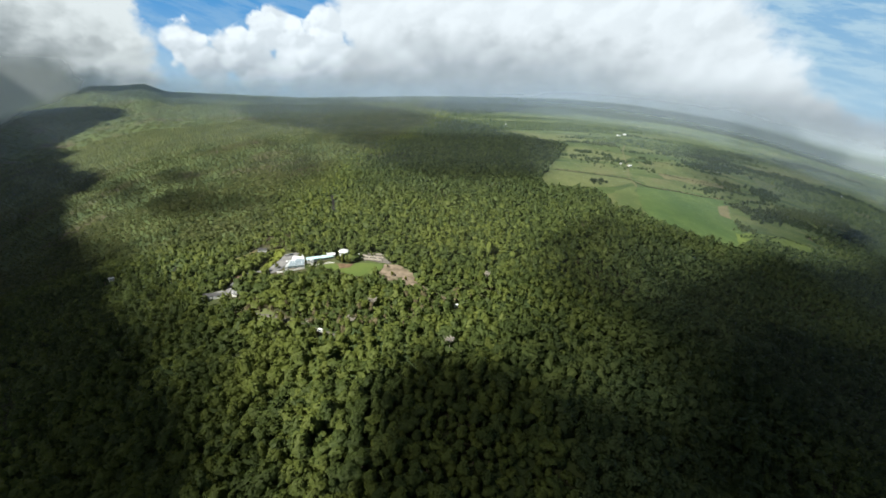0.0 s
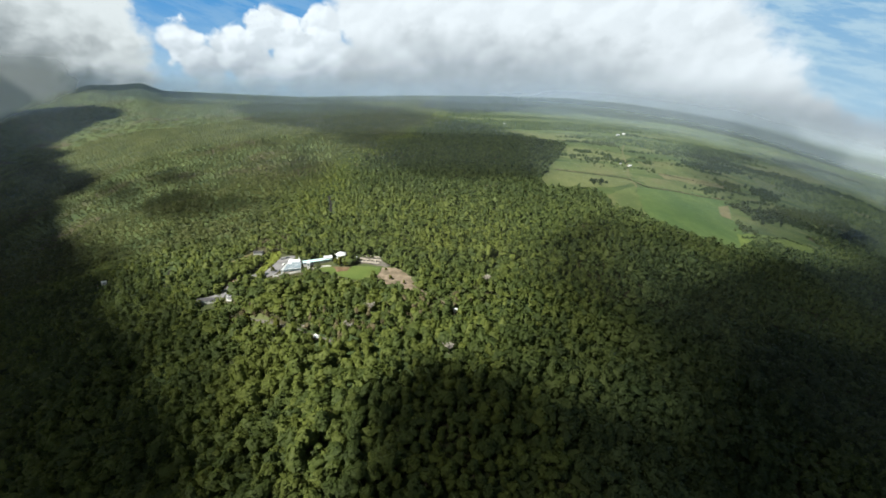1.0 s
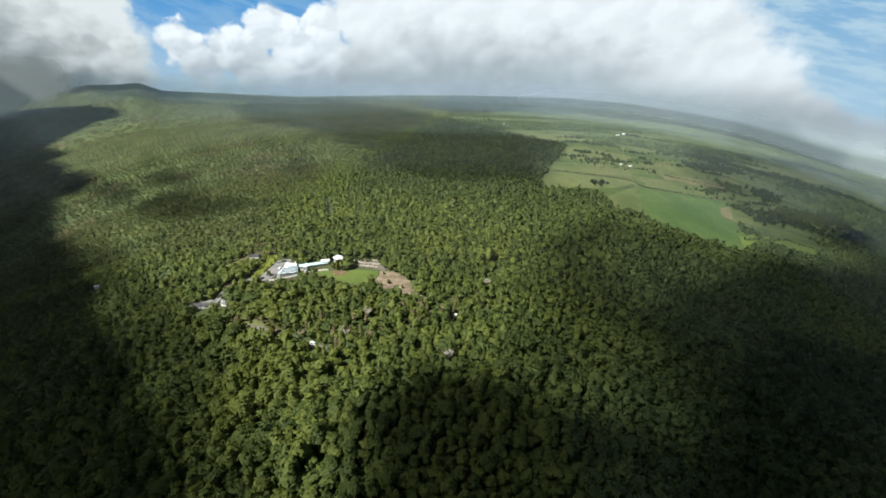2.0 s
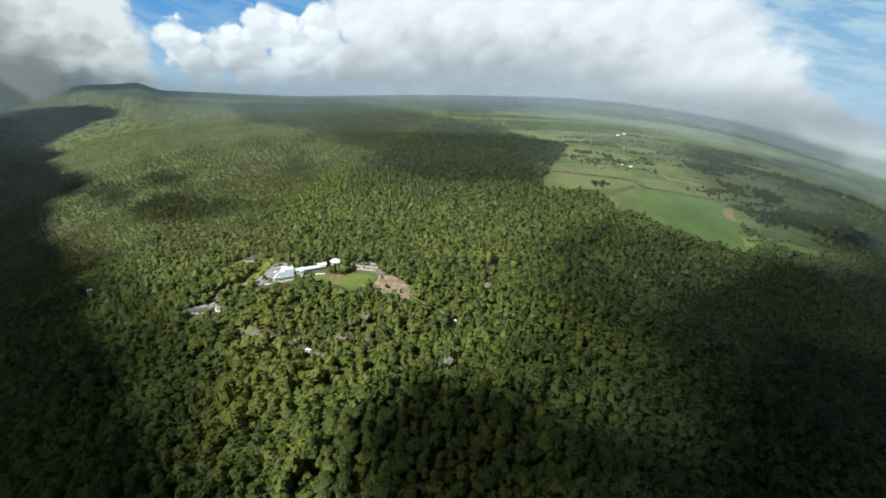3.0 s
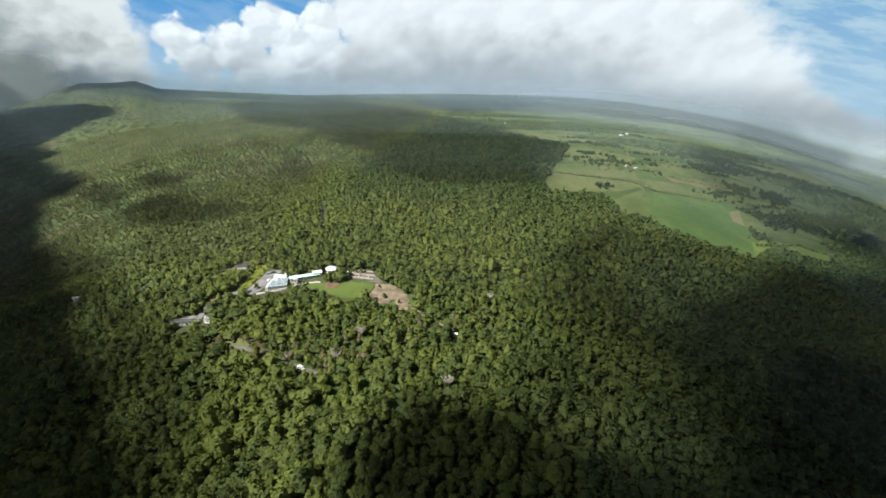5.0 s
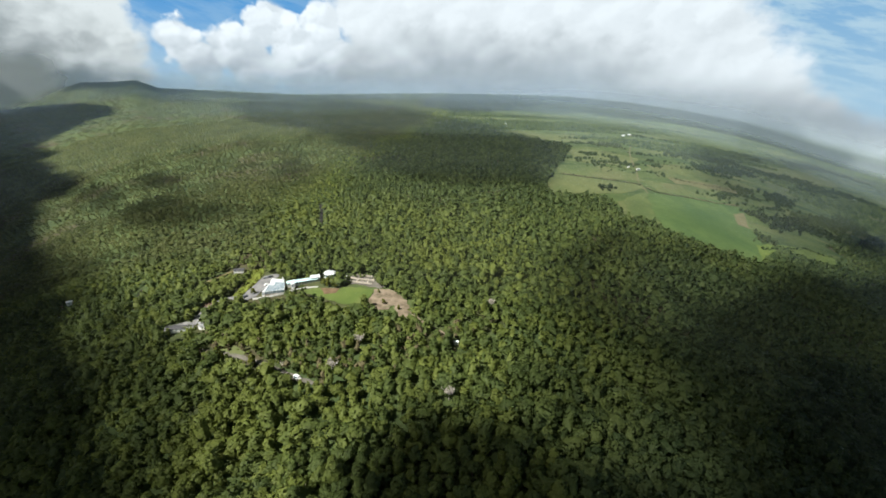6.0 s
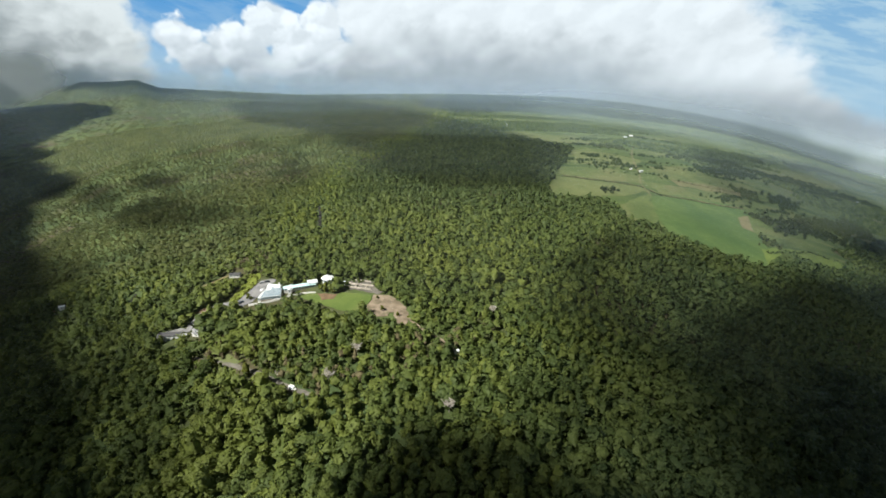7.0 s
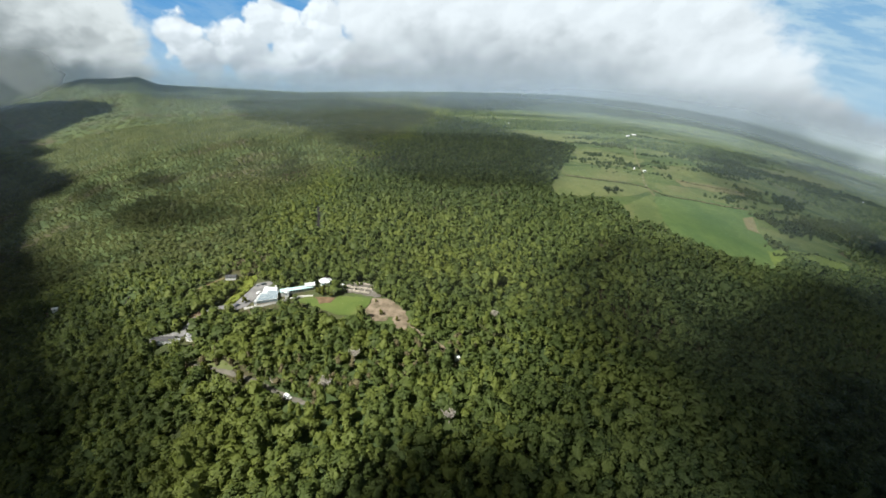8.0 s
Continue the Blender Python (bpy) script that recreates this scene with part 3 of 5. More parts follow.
# ---- forest ----


def crown_shape(rng, cards, size, core, habit="round"):
    """A crown one metre in radius, standing on z = 0: leaf clumps on uneven lobes round a darker core."""
    k = int(rng.integers(9, 14))
    a = np.arange(k) * 2.4 + rng.uniform(-0.6, 0.6, k)
    if habit == "tall":
        h = np.linspace(0.5, 2.15, k) + rng.uniform(-0.1, 0.1, k)
        out = rng.uniform(0.15, 0.62, k) * np.clip(1.25 - h / 2.3, 0.15, 1)
        rad = rng.uniform(0.28, 0.42, k) * np.where(h > 1.7, 0.72, 1)
    elif habit == "umbrella":
        h = rng.uniform(1.0, 1.55, k)
        out = np.sqrt(rng.uniform(0.03, 0.62, k))
        h = h - 0.3 * out
        rad = rng.uniform(0.26, 0.42, k)
    else:
        h = rng.uniform(0.5, 1.72, k)
        out = np.sqrt(rng.uniform(0.03, 0.5, k)) * np.where(h > 1.25, 0.6, 1)
        rad = rng.uniform(0.28, 0.48, k) * np.where(h > 1.35, 0.85, 1)
    c = np.column_stack([out * np.cos(a), out * np.sin(a), h])
    v0, f0 = ICO[core]
    mid = np.array([0, 0, 1.05])
    reach = np.full(len(v0), 0.25)
    for q, r in zip(c - mid, rad):
        b = v0 @ q
        disc = b * b - (q @ q - r * r)
        reach = np.maximum(reach, np.where(disc > 0, b + np.sqrt(np.maximum(disc, 0)), 0))
    squeeze = 0.96
    reach = reach * squeeze * rng.uniform(0.9, 1.06, len(v0))
    V, Fc = [v0 * reach[:, None] + mid], [f0[v0[f0].mean(1)[:, 2] > -0.6]]
    near = np.argmax([-np.linalg.norm(V[0] - q, axis=1) / r for q, r in zip(c, rad)], axis=0)
    N = [(V[0] - c[near]) / np.linalg.norm(V[0] - c[near], axis=1)[:, None]]
    n = len(v0)
    if cards:
        d = rng.normal(size=(cards * 3, 3))
        d[:, 2] = d[:, 2] + 0.5
        d /= np.linalg.norm(d, axis=1)[:, None]
        which = rng.integers(0, k, len(d))
        p = c[which] + d * (rad[which] * rng.uniform(0.9, 1.06, len(d)))[:, None]
        far = np.ones(len(d), bool)
        for i in range(k):
            far &= (np.linalg.norm(p - c[i], axis=1) > rad[i] * 0.84)
        p, d = p[far][:cards], d[far][:cards]
        m = len(p)
        nrm = d + rng.normal(0, 0.5, d.shape)
        nrm /= np.linalg.norm(nrm, axis=1)[:, None]
        t = np.cross(nrm, rng.normal(size=nrm.shape))
        t /= np.linalg.norm(t, axis=1)[:, None]
        b = np.cross(nrm, t)
        s = (size * rng.uniform(0.6, 1.35, m))[:, None]
        quad = np.stack([p - t * s, p - b * s * 0.7 + nrm * s * 0.3, p + t * s, p + b * s * 0.7 + nrm * s * 0.3], 1).reshape(-1, 3)
        V.append(quad)
        whole = (p - mid) / np.linalg.norm(p - mid, axis=1)[:, None]
        soft = d * 0.28 + nrm * 0.2 + whole * 0.52 + rng.normal(0, 0.1, d.shape)
        N.append(np.repeat(soft / np.linalg.norm(soft, axis=1)[:, None], 4, 0))
        i = np.arange(m)[:, None] * 4 + n
        Fc.append(np.vstack([i + (0, 1, 2), i + (0, 2, 3)]))
    return np.vstack(V), np.vstack(Fc), np.vstack(N)


rng = np.random.default_rng(7)
HABITS = ("round", "tall", "round", "tall", "round", "umbrella", "round")
FULL = [crown_shape(rng, 420, 0.115, 2, HABITS[i]) for i in range(6)]
LOD_A = [crown_shape(rng, 140, 0.155, 1, HABITS[i % 7]) for i in range(21)]
LOD_B = [crown_shape(rng, 60, 0.205, 1, HABITS[i % 7]) for i in range(21)]
LOD_C = [crown_shape(rng, 16, 0.32, 1, HABITS[i % 7]) for i in range(21)]


def bump_shape(rng):
    """A low crown for far trees: an uneven six-sided dome."""
    a = np.arange(6) * np.pi / 3 + rng.uniform(-0.3, 0.3, 6)
    lo = np.column_stack([np.cos(a), np.sin(a), np.full(6, 0.15)]) * (*(rng.uniform(0.85, 1.15, 2)), 1)
    hi = np.column_stack([0.62 * np.cos(a + 0.5), 0.62 * np.sin(a + 0.5), rng.uniform(1.1, 1.7, 6)])
    v = np.vstack([lo, hi, [(rng.uniform(-0.2, 0.2), rng.uniform(-0.2, 0.2), 1.95)]])
    f = []
    for i in range(6):
        j = (i + 1) % 6
        f += [(i, j, 6 + i), (j, 6 + j, 6 + i), (6 + i, 6 + j, 12)]
    q = v - (0, 0, 0.4)
    return v, np.array(f), q / np.linalg.norm(q, axis=1)[:, None]


LOD_D = [bump_shape(rng) for _ in range(10)]


def scatter(r0, r1, gap, az_max, rng):
    """Jittered points in a sector of the plan."""
    w = r1
    gx, gy = np.meshgrid(np.arange(-w, w, gap), np.arange(-min(r1, 170), r1, gap * 0.92))
    gx = gx + (np.arange(gx.shape[0]) % 2)[:, None] * gap / 2
    x = gx.ravel() + rng.uniform(-0.43, 0.43, gx.size) * gap
    y = gy.ravel() + rng.uniform(-0.43, 0.43, gx.size) * gap
    r, az = np.hypot(x, y), np.degrees(np.arctan2(x, y))
    k = (r >= r0) & (r < r1) & (np.abs(az) < az_max)
    return x[k], y[k]


CLEARED = (LAWN, DIRT, PARKING, MEADOW, TERRACE)
BARE_LINES = ((ROAD, 4.5), (TRACK, 4.2), (LANE, 3.0), (FOOTPATH, 1.4), (CREVICES[0], 3.4), (CREVICES[1], 3.4))
CLEAR_SPOTS = [(-143, 358, 11), (-138, 352, 9), (-147, 351, 8), (-141, 347, 6), (-188, 391, 8), (-128, 362, 7), (-120, 366, 7), (-112, 370, 7), (-99, 378, 8.5), (-100, 263, 5), (14.5, 286, 4), (-147, 278, 5), (-140, 274, 6), (-134, 272, 5), (-199, 310, 7), (-192, 310, 5),
               (-181, 311, 5), (-96, 361, 8), (-354, 381, 7), (-191, 397, 5), (-86.8, 250, 4.0), (-193, 337, 6), (-121.6, 264, 4.5), (8.4, 234, 2.8), (-53.5, 281, 2.8), (-66.2, 255, 3.0), (43.2, 331, 2.6)]


def open_ground(x, y):
    """Where no tree stands: open land, and a fringe on the near side that keeps it in view."""
    strips = np.sin((y - 0.25 * x) / 62 + 1.7 * np.sin(x / 240)) + 0.8 * np.sin((y - 0.25 * x) / 27 + x / 190)
    bare = (inside(PASTURE, x, y) & ((np.hypot(x, y) < 1250) | (strips > 0.05))) | (inside(FAR_PASTURE, x, y) & (strips > np.where(np.hypot(x, y) > 2050, 1.05, 0.5)))
    r = np.hypot(x, y)
    for k in (0.0, 3.5, 7.0, 10.0):
        u, v = x + x / r * k, y + y / r * k
        for p in CLEARED:
            bare |= inside(p, u, v)
        for cx, cy, rad in CLEAR_SPOTS:
            bare |= np.hypot(u - cx, v - cy) < rad
    for k in (0.0, 3.0):
        u, v = x + x / r * k, y + y / r * k
        for line, w in BARE_LINES:
            bare |= near_line(line, u, v, w)
    return bare


def scrub(x, y):
    """How far low pale scrub takes the place of tall trees: on the flank of the hill."""
    f = np.clip((-x - 112 + np.clip((y - 700) / 5, 0, 160) + 14 * np.sin(x / 31 + y / 47)) / 150, 0, 1) * np.clip((y - 370) / 90, 0, 1)
    return f * f * (3 - 2 * f)


def stand(name, x, y, size, tall, shapes, label, rng, sink=0.0, tint=None, material=None):
    """Many crowns in one mesh."""
    n = len(x)
    z = ground_z(x, y) - sink
    turn = rng.uniform(0, 2 * np.pi, n)
    kind = rng.integers(0, len(shapes), n)
    tint = rng.uniform(0, 1, n) if tint is None else tint
    # sunlit patches put into the leaf tint: yellower crowns round four spots
    for cx, cy, rx, ry in ((-116, 212, 26, 48), (-48, 228, 26, 22), (150, 262, 22, 26), (-190, 372, 30, 40)):
        tint = np.maximum(tint, 1.25 * np.exp(-((x - cx) / rx) ** 2 - ((y - cy) / ry) ** 2) * (0.6 + 0.4 * tint))
    V, Fc, T, L, N, at = [], [], [], [], [], 0
    low = scrub(x, y)
    # crowns darkened by bearing and distance: shade and haze put into leaf colour
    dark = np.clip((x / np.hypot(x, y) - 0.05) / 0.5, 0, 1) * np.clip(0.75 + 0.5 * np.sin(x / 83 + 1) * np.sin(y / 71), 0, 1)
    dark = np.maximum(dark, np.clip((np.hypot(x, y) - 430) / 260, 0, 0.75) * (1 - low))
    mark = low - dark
    for k, (v, f, q) in enumerate(shapes):
        i = np.where(kind == k)[0]
        if not len(i):
            continue
        c, s = np.cos(turn[i])[:, None], np.sin(turn[i])[:, None]
        px = (v[:, 0] * c - v[:, 1] * s) * size[i][:, None] + x[i][:, None]
        py = (v[:, 0] * s + v[:, 1] * c) * size[i][:, None] + y[i][:, None]
        pz = v[:, 2] * tall[i][:, None] + z[i][:, None]
        V.append(np.stack([px, py, pz], -1).reshape(-1, 3))
        Fc.append((f[None] + (np.arange(len(i)) * len(v))[:, None, None] + at).reshape(-1, 3))
        T.append(np.repeat(tint[i], len(v)))
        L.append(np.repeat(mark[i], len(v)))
        N.append(np.stack([q[:, 0] * c - q[:, 1] * s, q[:, 0] * s + q[:, 1] * c, np.broadcast_to(q[:, 2], (len(i), len(v)))], -1).reshape(-1, 3))
        flat = np.repeat(np.clip(low[i] * 0.25 + np.clip((np.hypot(x[i], y[i]) + 60) / 1300, 0.26, 0.5) + np.clip((np.hypot(x[i], y[i]) - 1500) / 500, 0, 0.35), 0, 0.85), len(v))[:, None]
        N[-1] = N[-1] * (1 - flat) + np.array((0, 0, 1.0)) * flat
        N[-1] /= np.linalg.norm(N[-1], axis=1)[:, None] + 1e-9
        at += len(i) * len(v)
    ob = mesh_object(name, np.vstack(V), np.vstack(Fc), material or M_LEAF, True, normals=np.vstack(N))
    a = ob.data.attributes.new("tint", "FLOAT", "POINT")
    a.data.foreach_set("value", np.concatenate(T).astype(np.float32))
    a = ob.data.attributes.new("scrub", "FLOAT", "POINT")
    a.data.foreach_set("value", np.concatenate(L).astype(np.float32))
    return tagged(ob, label, "forest", kind="stuff")


def crowns(x, y, lo, hi, rng):
    """Radius and height of each crown: broad mixtures with patches of smaller and larger trees, and a few that stand over the rest."""
    s = (lo + (hi - lo) * rng.uniform(0, 1, len(x)) ** 1.5) * (1 + 0.22 * np.sin(x / 37) * np.sin(y / 29 + x / 61))
    low = scrub(x, y)
    t = (1.6 + 0.62 * s) * 0.85 * rng.uniform(0.75, 1.2, len(x)) * (1 + 0.15 * np.sin(x / 23 + 2 * np.sin(y / 41)) * np.sin(y / 19 + 1))
    t = t * np.where(rng.uniform(0, 1, len(x)) < 0.1, 1.4, 1.0)
    return s * (1 - 0.25 * low), t * (1 - 0.5 * low)


NEAREST = (-66, 70, 116, 200)


def build_forest():
    rng = np.random.default_rng(11)
    x, y = scatter(0, 170, 5.4, 181, rng)
    k = (np.hypot(x, y) < 95) | (np.abs(np.degrees(np.arctan2(x, y))) > 64)
    x, y = x[k], y[k]
    s, t = crowns(x, y, 3.3, 5.6, rng)
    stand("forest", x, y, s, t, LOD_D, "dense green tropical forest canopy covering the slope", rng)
    x, y = scatter(262, 470, 5.1, 64, rng)
    k = np.abs(np.degrees(np.arctan2(x, y))) > 54
    s, t = crowns(x[k], y[k], 2.6, 5.0, rng)
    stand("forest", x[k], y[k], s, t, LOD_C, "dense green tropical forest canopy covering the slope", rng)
    for r0, r1, gap, az, lo, hi, shapes in ((95, 268, 5.7, 64, 2.7, 7.4, LOD_A), (268, 450, 5.6, 54, 2.7, 7.0, LOD_B), (450, 800, 5.6, 55, 2.6, 6.2, LOD_C),
                                            (800, 1150, 7.8, 52, 2.6, 5.8, LOD_C), (1150, 1700, 8.6, 51, 3.0, 6.2, LOD_D), (1700, 4700, 31, 50, 8, 17, LOD_D)):
        x, y = scatter(r0, r1, gap, az, rng)
        k = ~open_ground(x, y)
        if r0 == 95:
            a, b, c, d = NEAREST
            k &= ~((x > a) & (x < b) & (y > c) & (y < d))
        x, y = x[k], y[k]
        s, t = crowns(x, y, lo, hi, rng)
        if r0 >= 1700:
            t = s * 0.2
        if r0 in (268, 450):
            brush = scrub(x, y) > rng.uniform(0.15, 0.85, len(x))
            if brush.any():
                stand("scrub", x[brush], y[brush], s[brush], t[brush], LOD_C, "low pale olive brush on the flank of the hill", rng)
            x, y, s, t = x[~brush], y[~brush], s[~brush], t[~brush]
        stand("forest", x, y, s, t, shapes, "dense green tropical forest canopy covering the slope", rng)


build_forest()


def trunk_mesh(rng):
    bm = bmesh.new()

    def limb(a, b, r0, r1):
        d = (b - a)
        m = Matrix.Translation((a + b) / 2) @ d.to_track_quat("Z", "Y").to_matrix().to_4x4()
        bmesh.ops.create_cone(bm, cap_ends=False, segments=6, radius1=r0, radius2=r1, depth=d.length, matrix=m)

    top = Vector((rng.uniform(-0.1, 0.1), rng.uniform(-0.1, 0.1), 1.0))
    limb(Vector((0, 0, -0.12)), top, 0.085, 0.05)
    for _ in range(4):
        a = rng.uniform(0, 2 * math.pi)
        limb(top * rng.uniform(0.5, 1), Vector((0.5 * math.cos(a), 0.5 * math.sin(a), rng.uniform(1.0, 1.5))), 0.04, 0.015)
    me = bpy.data.meshes.new("trunk")
    bm.to_mesh(me)
    bm.free()
    me.materials.append(M_BARK)
    return me


def build_near_trees():
    """The trees that the camera passes nearest, each a thing of its own."""
    rng = np.random.default_rng(23)
    models = []
    for v, f, q in FULL:
        thing = new("tree")
        tagged(thing, "leafy green rainforest tree with a rounded uneven crown", "tree", "trees under the flight path")
        tr = new("trunk", trunk_mesh(rng))
        tr.parent = thing
        mesh_object("crown", v, f, M_LEAF_TREE, True, thing, normals=q)
        models.append(thing)
    a, b, c, d = NEAREST
    gx, gy = np.meshgrid(np.arange(a, b, 6.2), np.arange(c, d, 6.0))
    first = set()
    for x, y in zip(gx.ravel(), gy.ravel()):
        x, y = x + rng.uniform(-1.8, 1.8), y + rng.uniform(-1.8, 1.8)
        s = (3.3 + 3.6 * rng.uniform() ** 1.5) * (1 + 0.22 * math.sin(x / 37) * math.sin(y / 29 + x / 61))
        k = int(rng.integers(0, len(models)))
        m = pose(x, y, float(ground_z(x, y)), 0, 0, rng.uniform(0, 360))
        if k not in first:
            first.add(k)
            ob = models[k]
            ob.matrix_basis = m
        else:
            ob = copy_thing(models[k], m)
        ob.scale = (s, s, s * rng.uniform(0.65, 0.95))


build_near_trees()

# ---- haze and mist ----


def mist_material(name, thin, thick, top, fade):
    """Part-transparent white for sheets that stand in for haze: thin over the whole distance, thicker towards the rainy
    side, dissolving upwards and near the ground.
    """
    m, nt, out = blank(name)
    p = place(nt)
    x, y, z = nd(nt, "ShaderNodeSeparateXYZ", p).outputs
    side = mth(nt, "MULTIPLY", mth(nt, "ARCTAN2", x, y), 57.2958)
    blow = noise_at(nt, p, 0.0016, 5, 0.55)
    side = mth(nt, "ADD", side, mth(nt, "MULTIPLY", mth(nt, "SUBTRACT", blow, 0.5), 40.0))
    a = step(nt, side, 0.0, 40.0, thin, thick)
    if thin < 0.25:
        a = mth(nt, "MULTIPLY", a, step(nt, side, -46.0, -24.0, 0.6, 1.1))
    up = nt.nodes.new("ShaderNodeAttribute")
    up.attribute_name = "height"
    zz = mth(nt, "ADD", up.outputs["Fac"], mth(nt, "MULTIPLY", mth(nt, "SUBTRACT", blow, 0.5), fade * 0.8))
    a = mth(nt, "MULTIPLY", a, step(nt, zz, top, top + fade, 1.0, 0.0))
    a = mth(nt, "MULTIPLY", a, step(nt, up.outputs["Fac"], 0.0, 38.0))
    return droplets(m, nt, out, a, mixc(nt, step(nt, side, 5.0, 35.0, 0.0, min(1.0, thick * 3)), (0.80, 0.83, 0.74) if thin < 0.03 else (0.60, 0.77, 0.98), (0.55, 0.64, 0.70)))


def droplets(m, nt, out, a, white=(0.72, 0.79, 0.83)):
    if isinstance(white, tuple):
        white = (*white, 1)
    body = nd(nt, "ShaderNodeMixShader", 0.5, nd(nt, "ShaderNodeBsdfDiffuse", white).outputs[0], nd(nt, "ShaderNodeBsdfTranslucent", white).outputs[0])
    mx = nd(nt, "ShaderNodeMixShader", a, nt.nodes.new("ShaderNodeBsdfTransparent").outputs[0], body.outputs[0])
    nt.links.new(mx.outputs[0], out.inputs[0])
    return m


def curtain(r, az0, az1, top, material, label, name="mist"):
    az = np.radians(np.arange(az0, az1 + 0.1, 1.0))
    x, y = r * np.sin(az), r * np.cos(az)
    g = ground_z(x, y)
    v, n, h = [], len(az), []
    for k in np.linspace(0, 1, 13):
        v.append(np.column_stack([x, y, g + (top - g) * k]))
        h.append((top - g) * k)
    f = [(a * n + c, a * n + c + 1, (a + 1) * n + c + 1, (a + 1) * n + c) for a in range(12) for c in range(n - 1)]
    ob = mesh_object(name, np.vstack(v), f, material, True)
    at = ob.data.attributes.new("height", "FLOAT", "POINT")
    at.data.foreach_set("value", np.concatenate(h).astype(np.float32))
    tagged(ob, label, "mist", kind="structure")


# haze as upright tinted sheets; the two nearest lift the forest's dark tones
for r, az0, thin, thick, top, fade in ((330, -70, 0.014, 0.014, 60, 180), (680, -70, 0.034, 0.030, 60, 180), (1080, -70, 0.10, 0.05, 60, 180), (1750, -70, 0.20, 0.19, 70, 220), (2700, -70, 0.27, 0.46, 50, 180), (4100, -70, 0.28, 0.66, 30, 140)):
    curtain(r, az0, 70, top + fade * 1.5 + 260, mist_material("mist", thin, thick, top, fade), "see-through white sheet standing in for haze over the land")


def bank_material(thick, seed):
    """The edge of the cloud that sinks onto the hill, in degrees round the middle of the land."""
    m, nt, out = blank("cloud_bank")
    p = place(nt)
    x, y, z = nd(nt, "ShaderNodeSeparateXYZ", p).outputs
    az = mth(nt, "MULTIPLY", mth(nt, "ARCTAN2", x, y), 57.2958)
    flat = mth(nt, "SQRT", mth(nt, "ADD", mth(nt, "MULTIPLY", x, x), mth(nt, "MULTIPLY", y, y)))
    el = mth(nt, "MULTIPLY", mth(nt, "ARCTAN2", mth(nt, "SUBTRACT", z, 188.0), flat), 57.2958)
    off = nd(nt, "ShaderNodeVectorMath", p, (seed * 700.0, 0.0, 0.0)).outputs[0]
    n = mth(nt, "SUBTRACT", noise_at(nt, off, 0.0045, 7, 0.6), 0.5)
    right = mth(nt, "ADD", -40.3, mth(nt, "MULTIPLY", mth(nt, "MAXIMUM", mth(nt, "SUBTRACT", el, 1.0), 0.0), 1.15))
    right = mth(nt, "ADD", right, mth(nt, "MULTIPLY", n, 9.0))
    low = mth(nt, "ADD", mth(nt, "MULTIPLY", mth(nt, "ADD", az, 40.5), 0.42), mth(nt, "ADD", -2.2, mth(nt, "MULTIPLY", n, 3.0)))
    a = mth(nt, "MULTIPLY", step(nt, mth(nt, "SUBTRACT", right, az), -0.9, 1.6), step(nt, mth(nt, "SUBTRACT", el, low), -0.5, 1.0, 0.0, thick))
    a = mth(nt, "MULTIPLY", a, step(nt, el, -0.8, 2.4, 1.0, 0.0))
    return droplets(m, nt, out, a, (0.66, 0.71, 0.73))


curtain(2050, -66, -28, 760, bank_material(0.94, 0), "soft grey cloud bank sinking onto the hillside", "cloud_bank")

# ---- small building helpers ----
M_WHITE = surface("white_painted_metal", (0.56, 0.60, 0.61), (0.70, 0.73, 0.73), 0.3, 5.0, 0.45, 0.01)
M_WALL = surface("white_plaster", (0.62, 0.62, 0.60), (0.76, 0.76, 0.74), 0.4, 4.0, 0.8, 0.01)
M_TEAL = surface("pale_turquoise_roofing", (0.40, 0.60, 0.62), (0.52, 0.70, 0.71), 0.3, 4.0, 0.35, 0.01)
M_GREYROOF = surface("dark_grey_roofing", (0.04, 0.042, 0.045), (0.075, 0.075, 0.078), 0.4, 4.0, 0.7, 0.02)
M_PALEROOF = surface("pale_grey_roofing", (0.52, 0.54, 0.55), (0.66, 0.68, 0.69), 0.5, 4.0, 0.5, 0.02)
M_GREYSHEET = surface("weathered_roof_sheet", (0.17, 0.175, 0.18), (0.28, 0.285, 0.29), 0.5, 4.0, 0.6, 0.02)
M_PANE = surface("pale_polycarbonate", (0.12, 0.17, 0.20), (0.20, 0.26, 0.30), 0.5, 4.0, 0.3, 0.01)
M_STONE = surface("pale_stone", (0.30, 0.27, 0.22), (0.48, 0.44, 0.37), 0.6, 5.0, 0.9, 0.04)
M_WOOD = surface("weathered_timber", (0.18, 0.12, 0.07), (0.30, 0.22, 0.14), 1.0, 9.0, 0.8, 0.01)
M_RUBBER = surface("black_rubber", (0.02, 0.02, 0.02), (0.035, 0.035, 0.035), 3.0, 20.0, 0.7, 0.0)
M_SOIL = surface("red_brown_soil", (0.10, 0.065, 0.036), (0.16, 0.11, 0.065), 0.2, 2.0, 0.95, 0.05)


def glass_material():
    m, nt, out = blank("window_glass")
    b = nd(nt, "ShaderNodeBsdfPrincipled", (0.10, 0.17, 0.20, 1))
    b.inputs["Roughness"].default_value, b.inputs["Specular IOR Level"].default_value = 0.06, 0.8
    nt.links.new(b.outputs[0], out.inputs[0])
    return m


M_GLASS = glass_material()


def car_paint(name, col):
    m, nt, out = blank(name)
    b = nd(nt, "ShaderNodeBsdfPrincipled", mixc(nt, step(nt, noise_at(nt, place(nt), 2.0), 0.3, 0.7), col, tuple(c * 0.85 for c in col)))
    b.inputs["Roughness"].default_value, b.inputs["Coat Weight"].default_value = 0.3, 0.6
    nt.links.new(b.outputs[0], out.inputs[0])
    return m


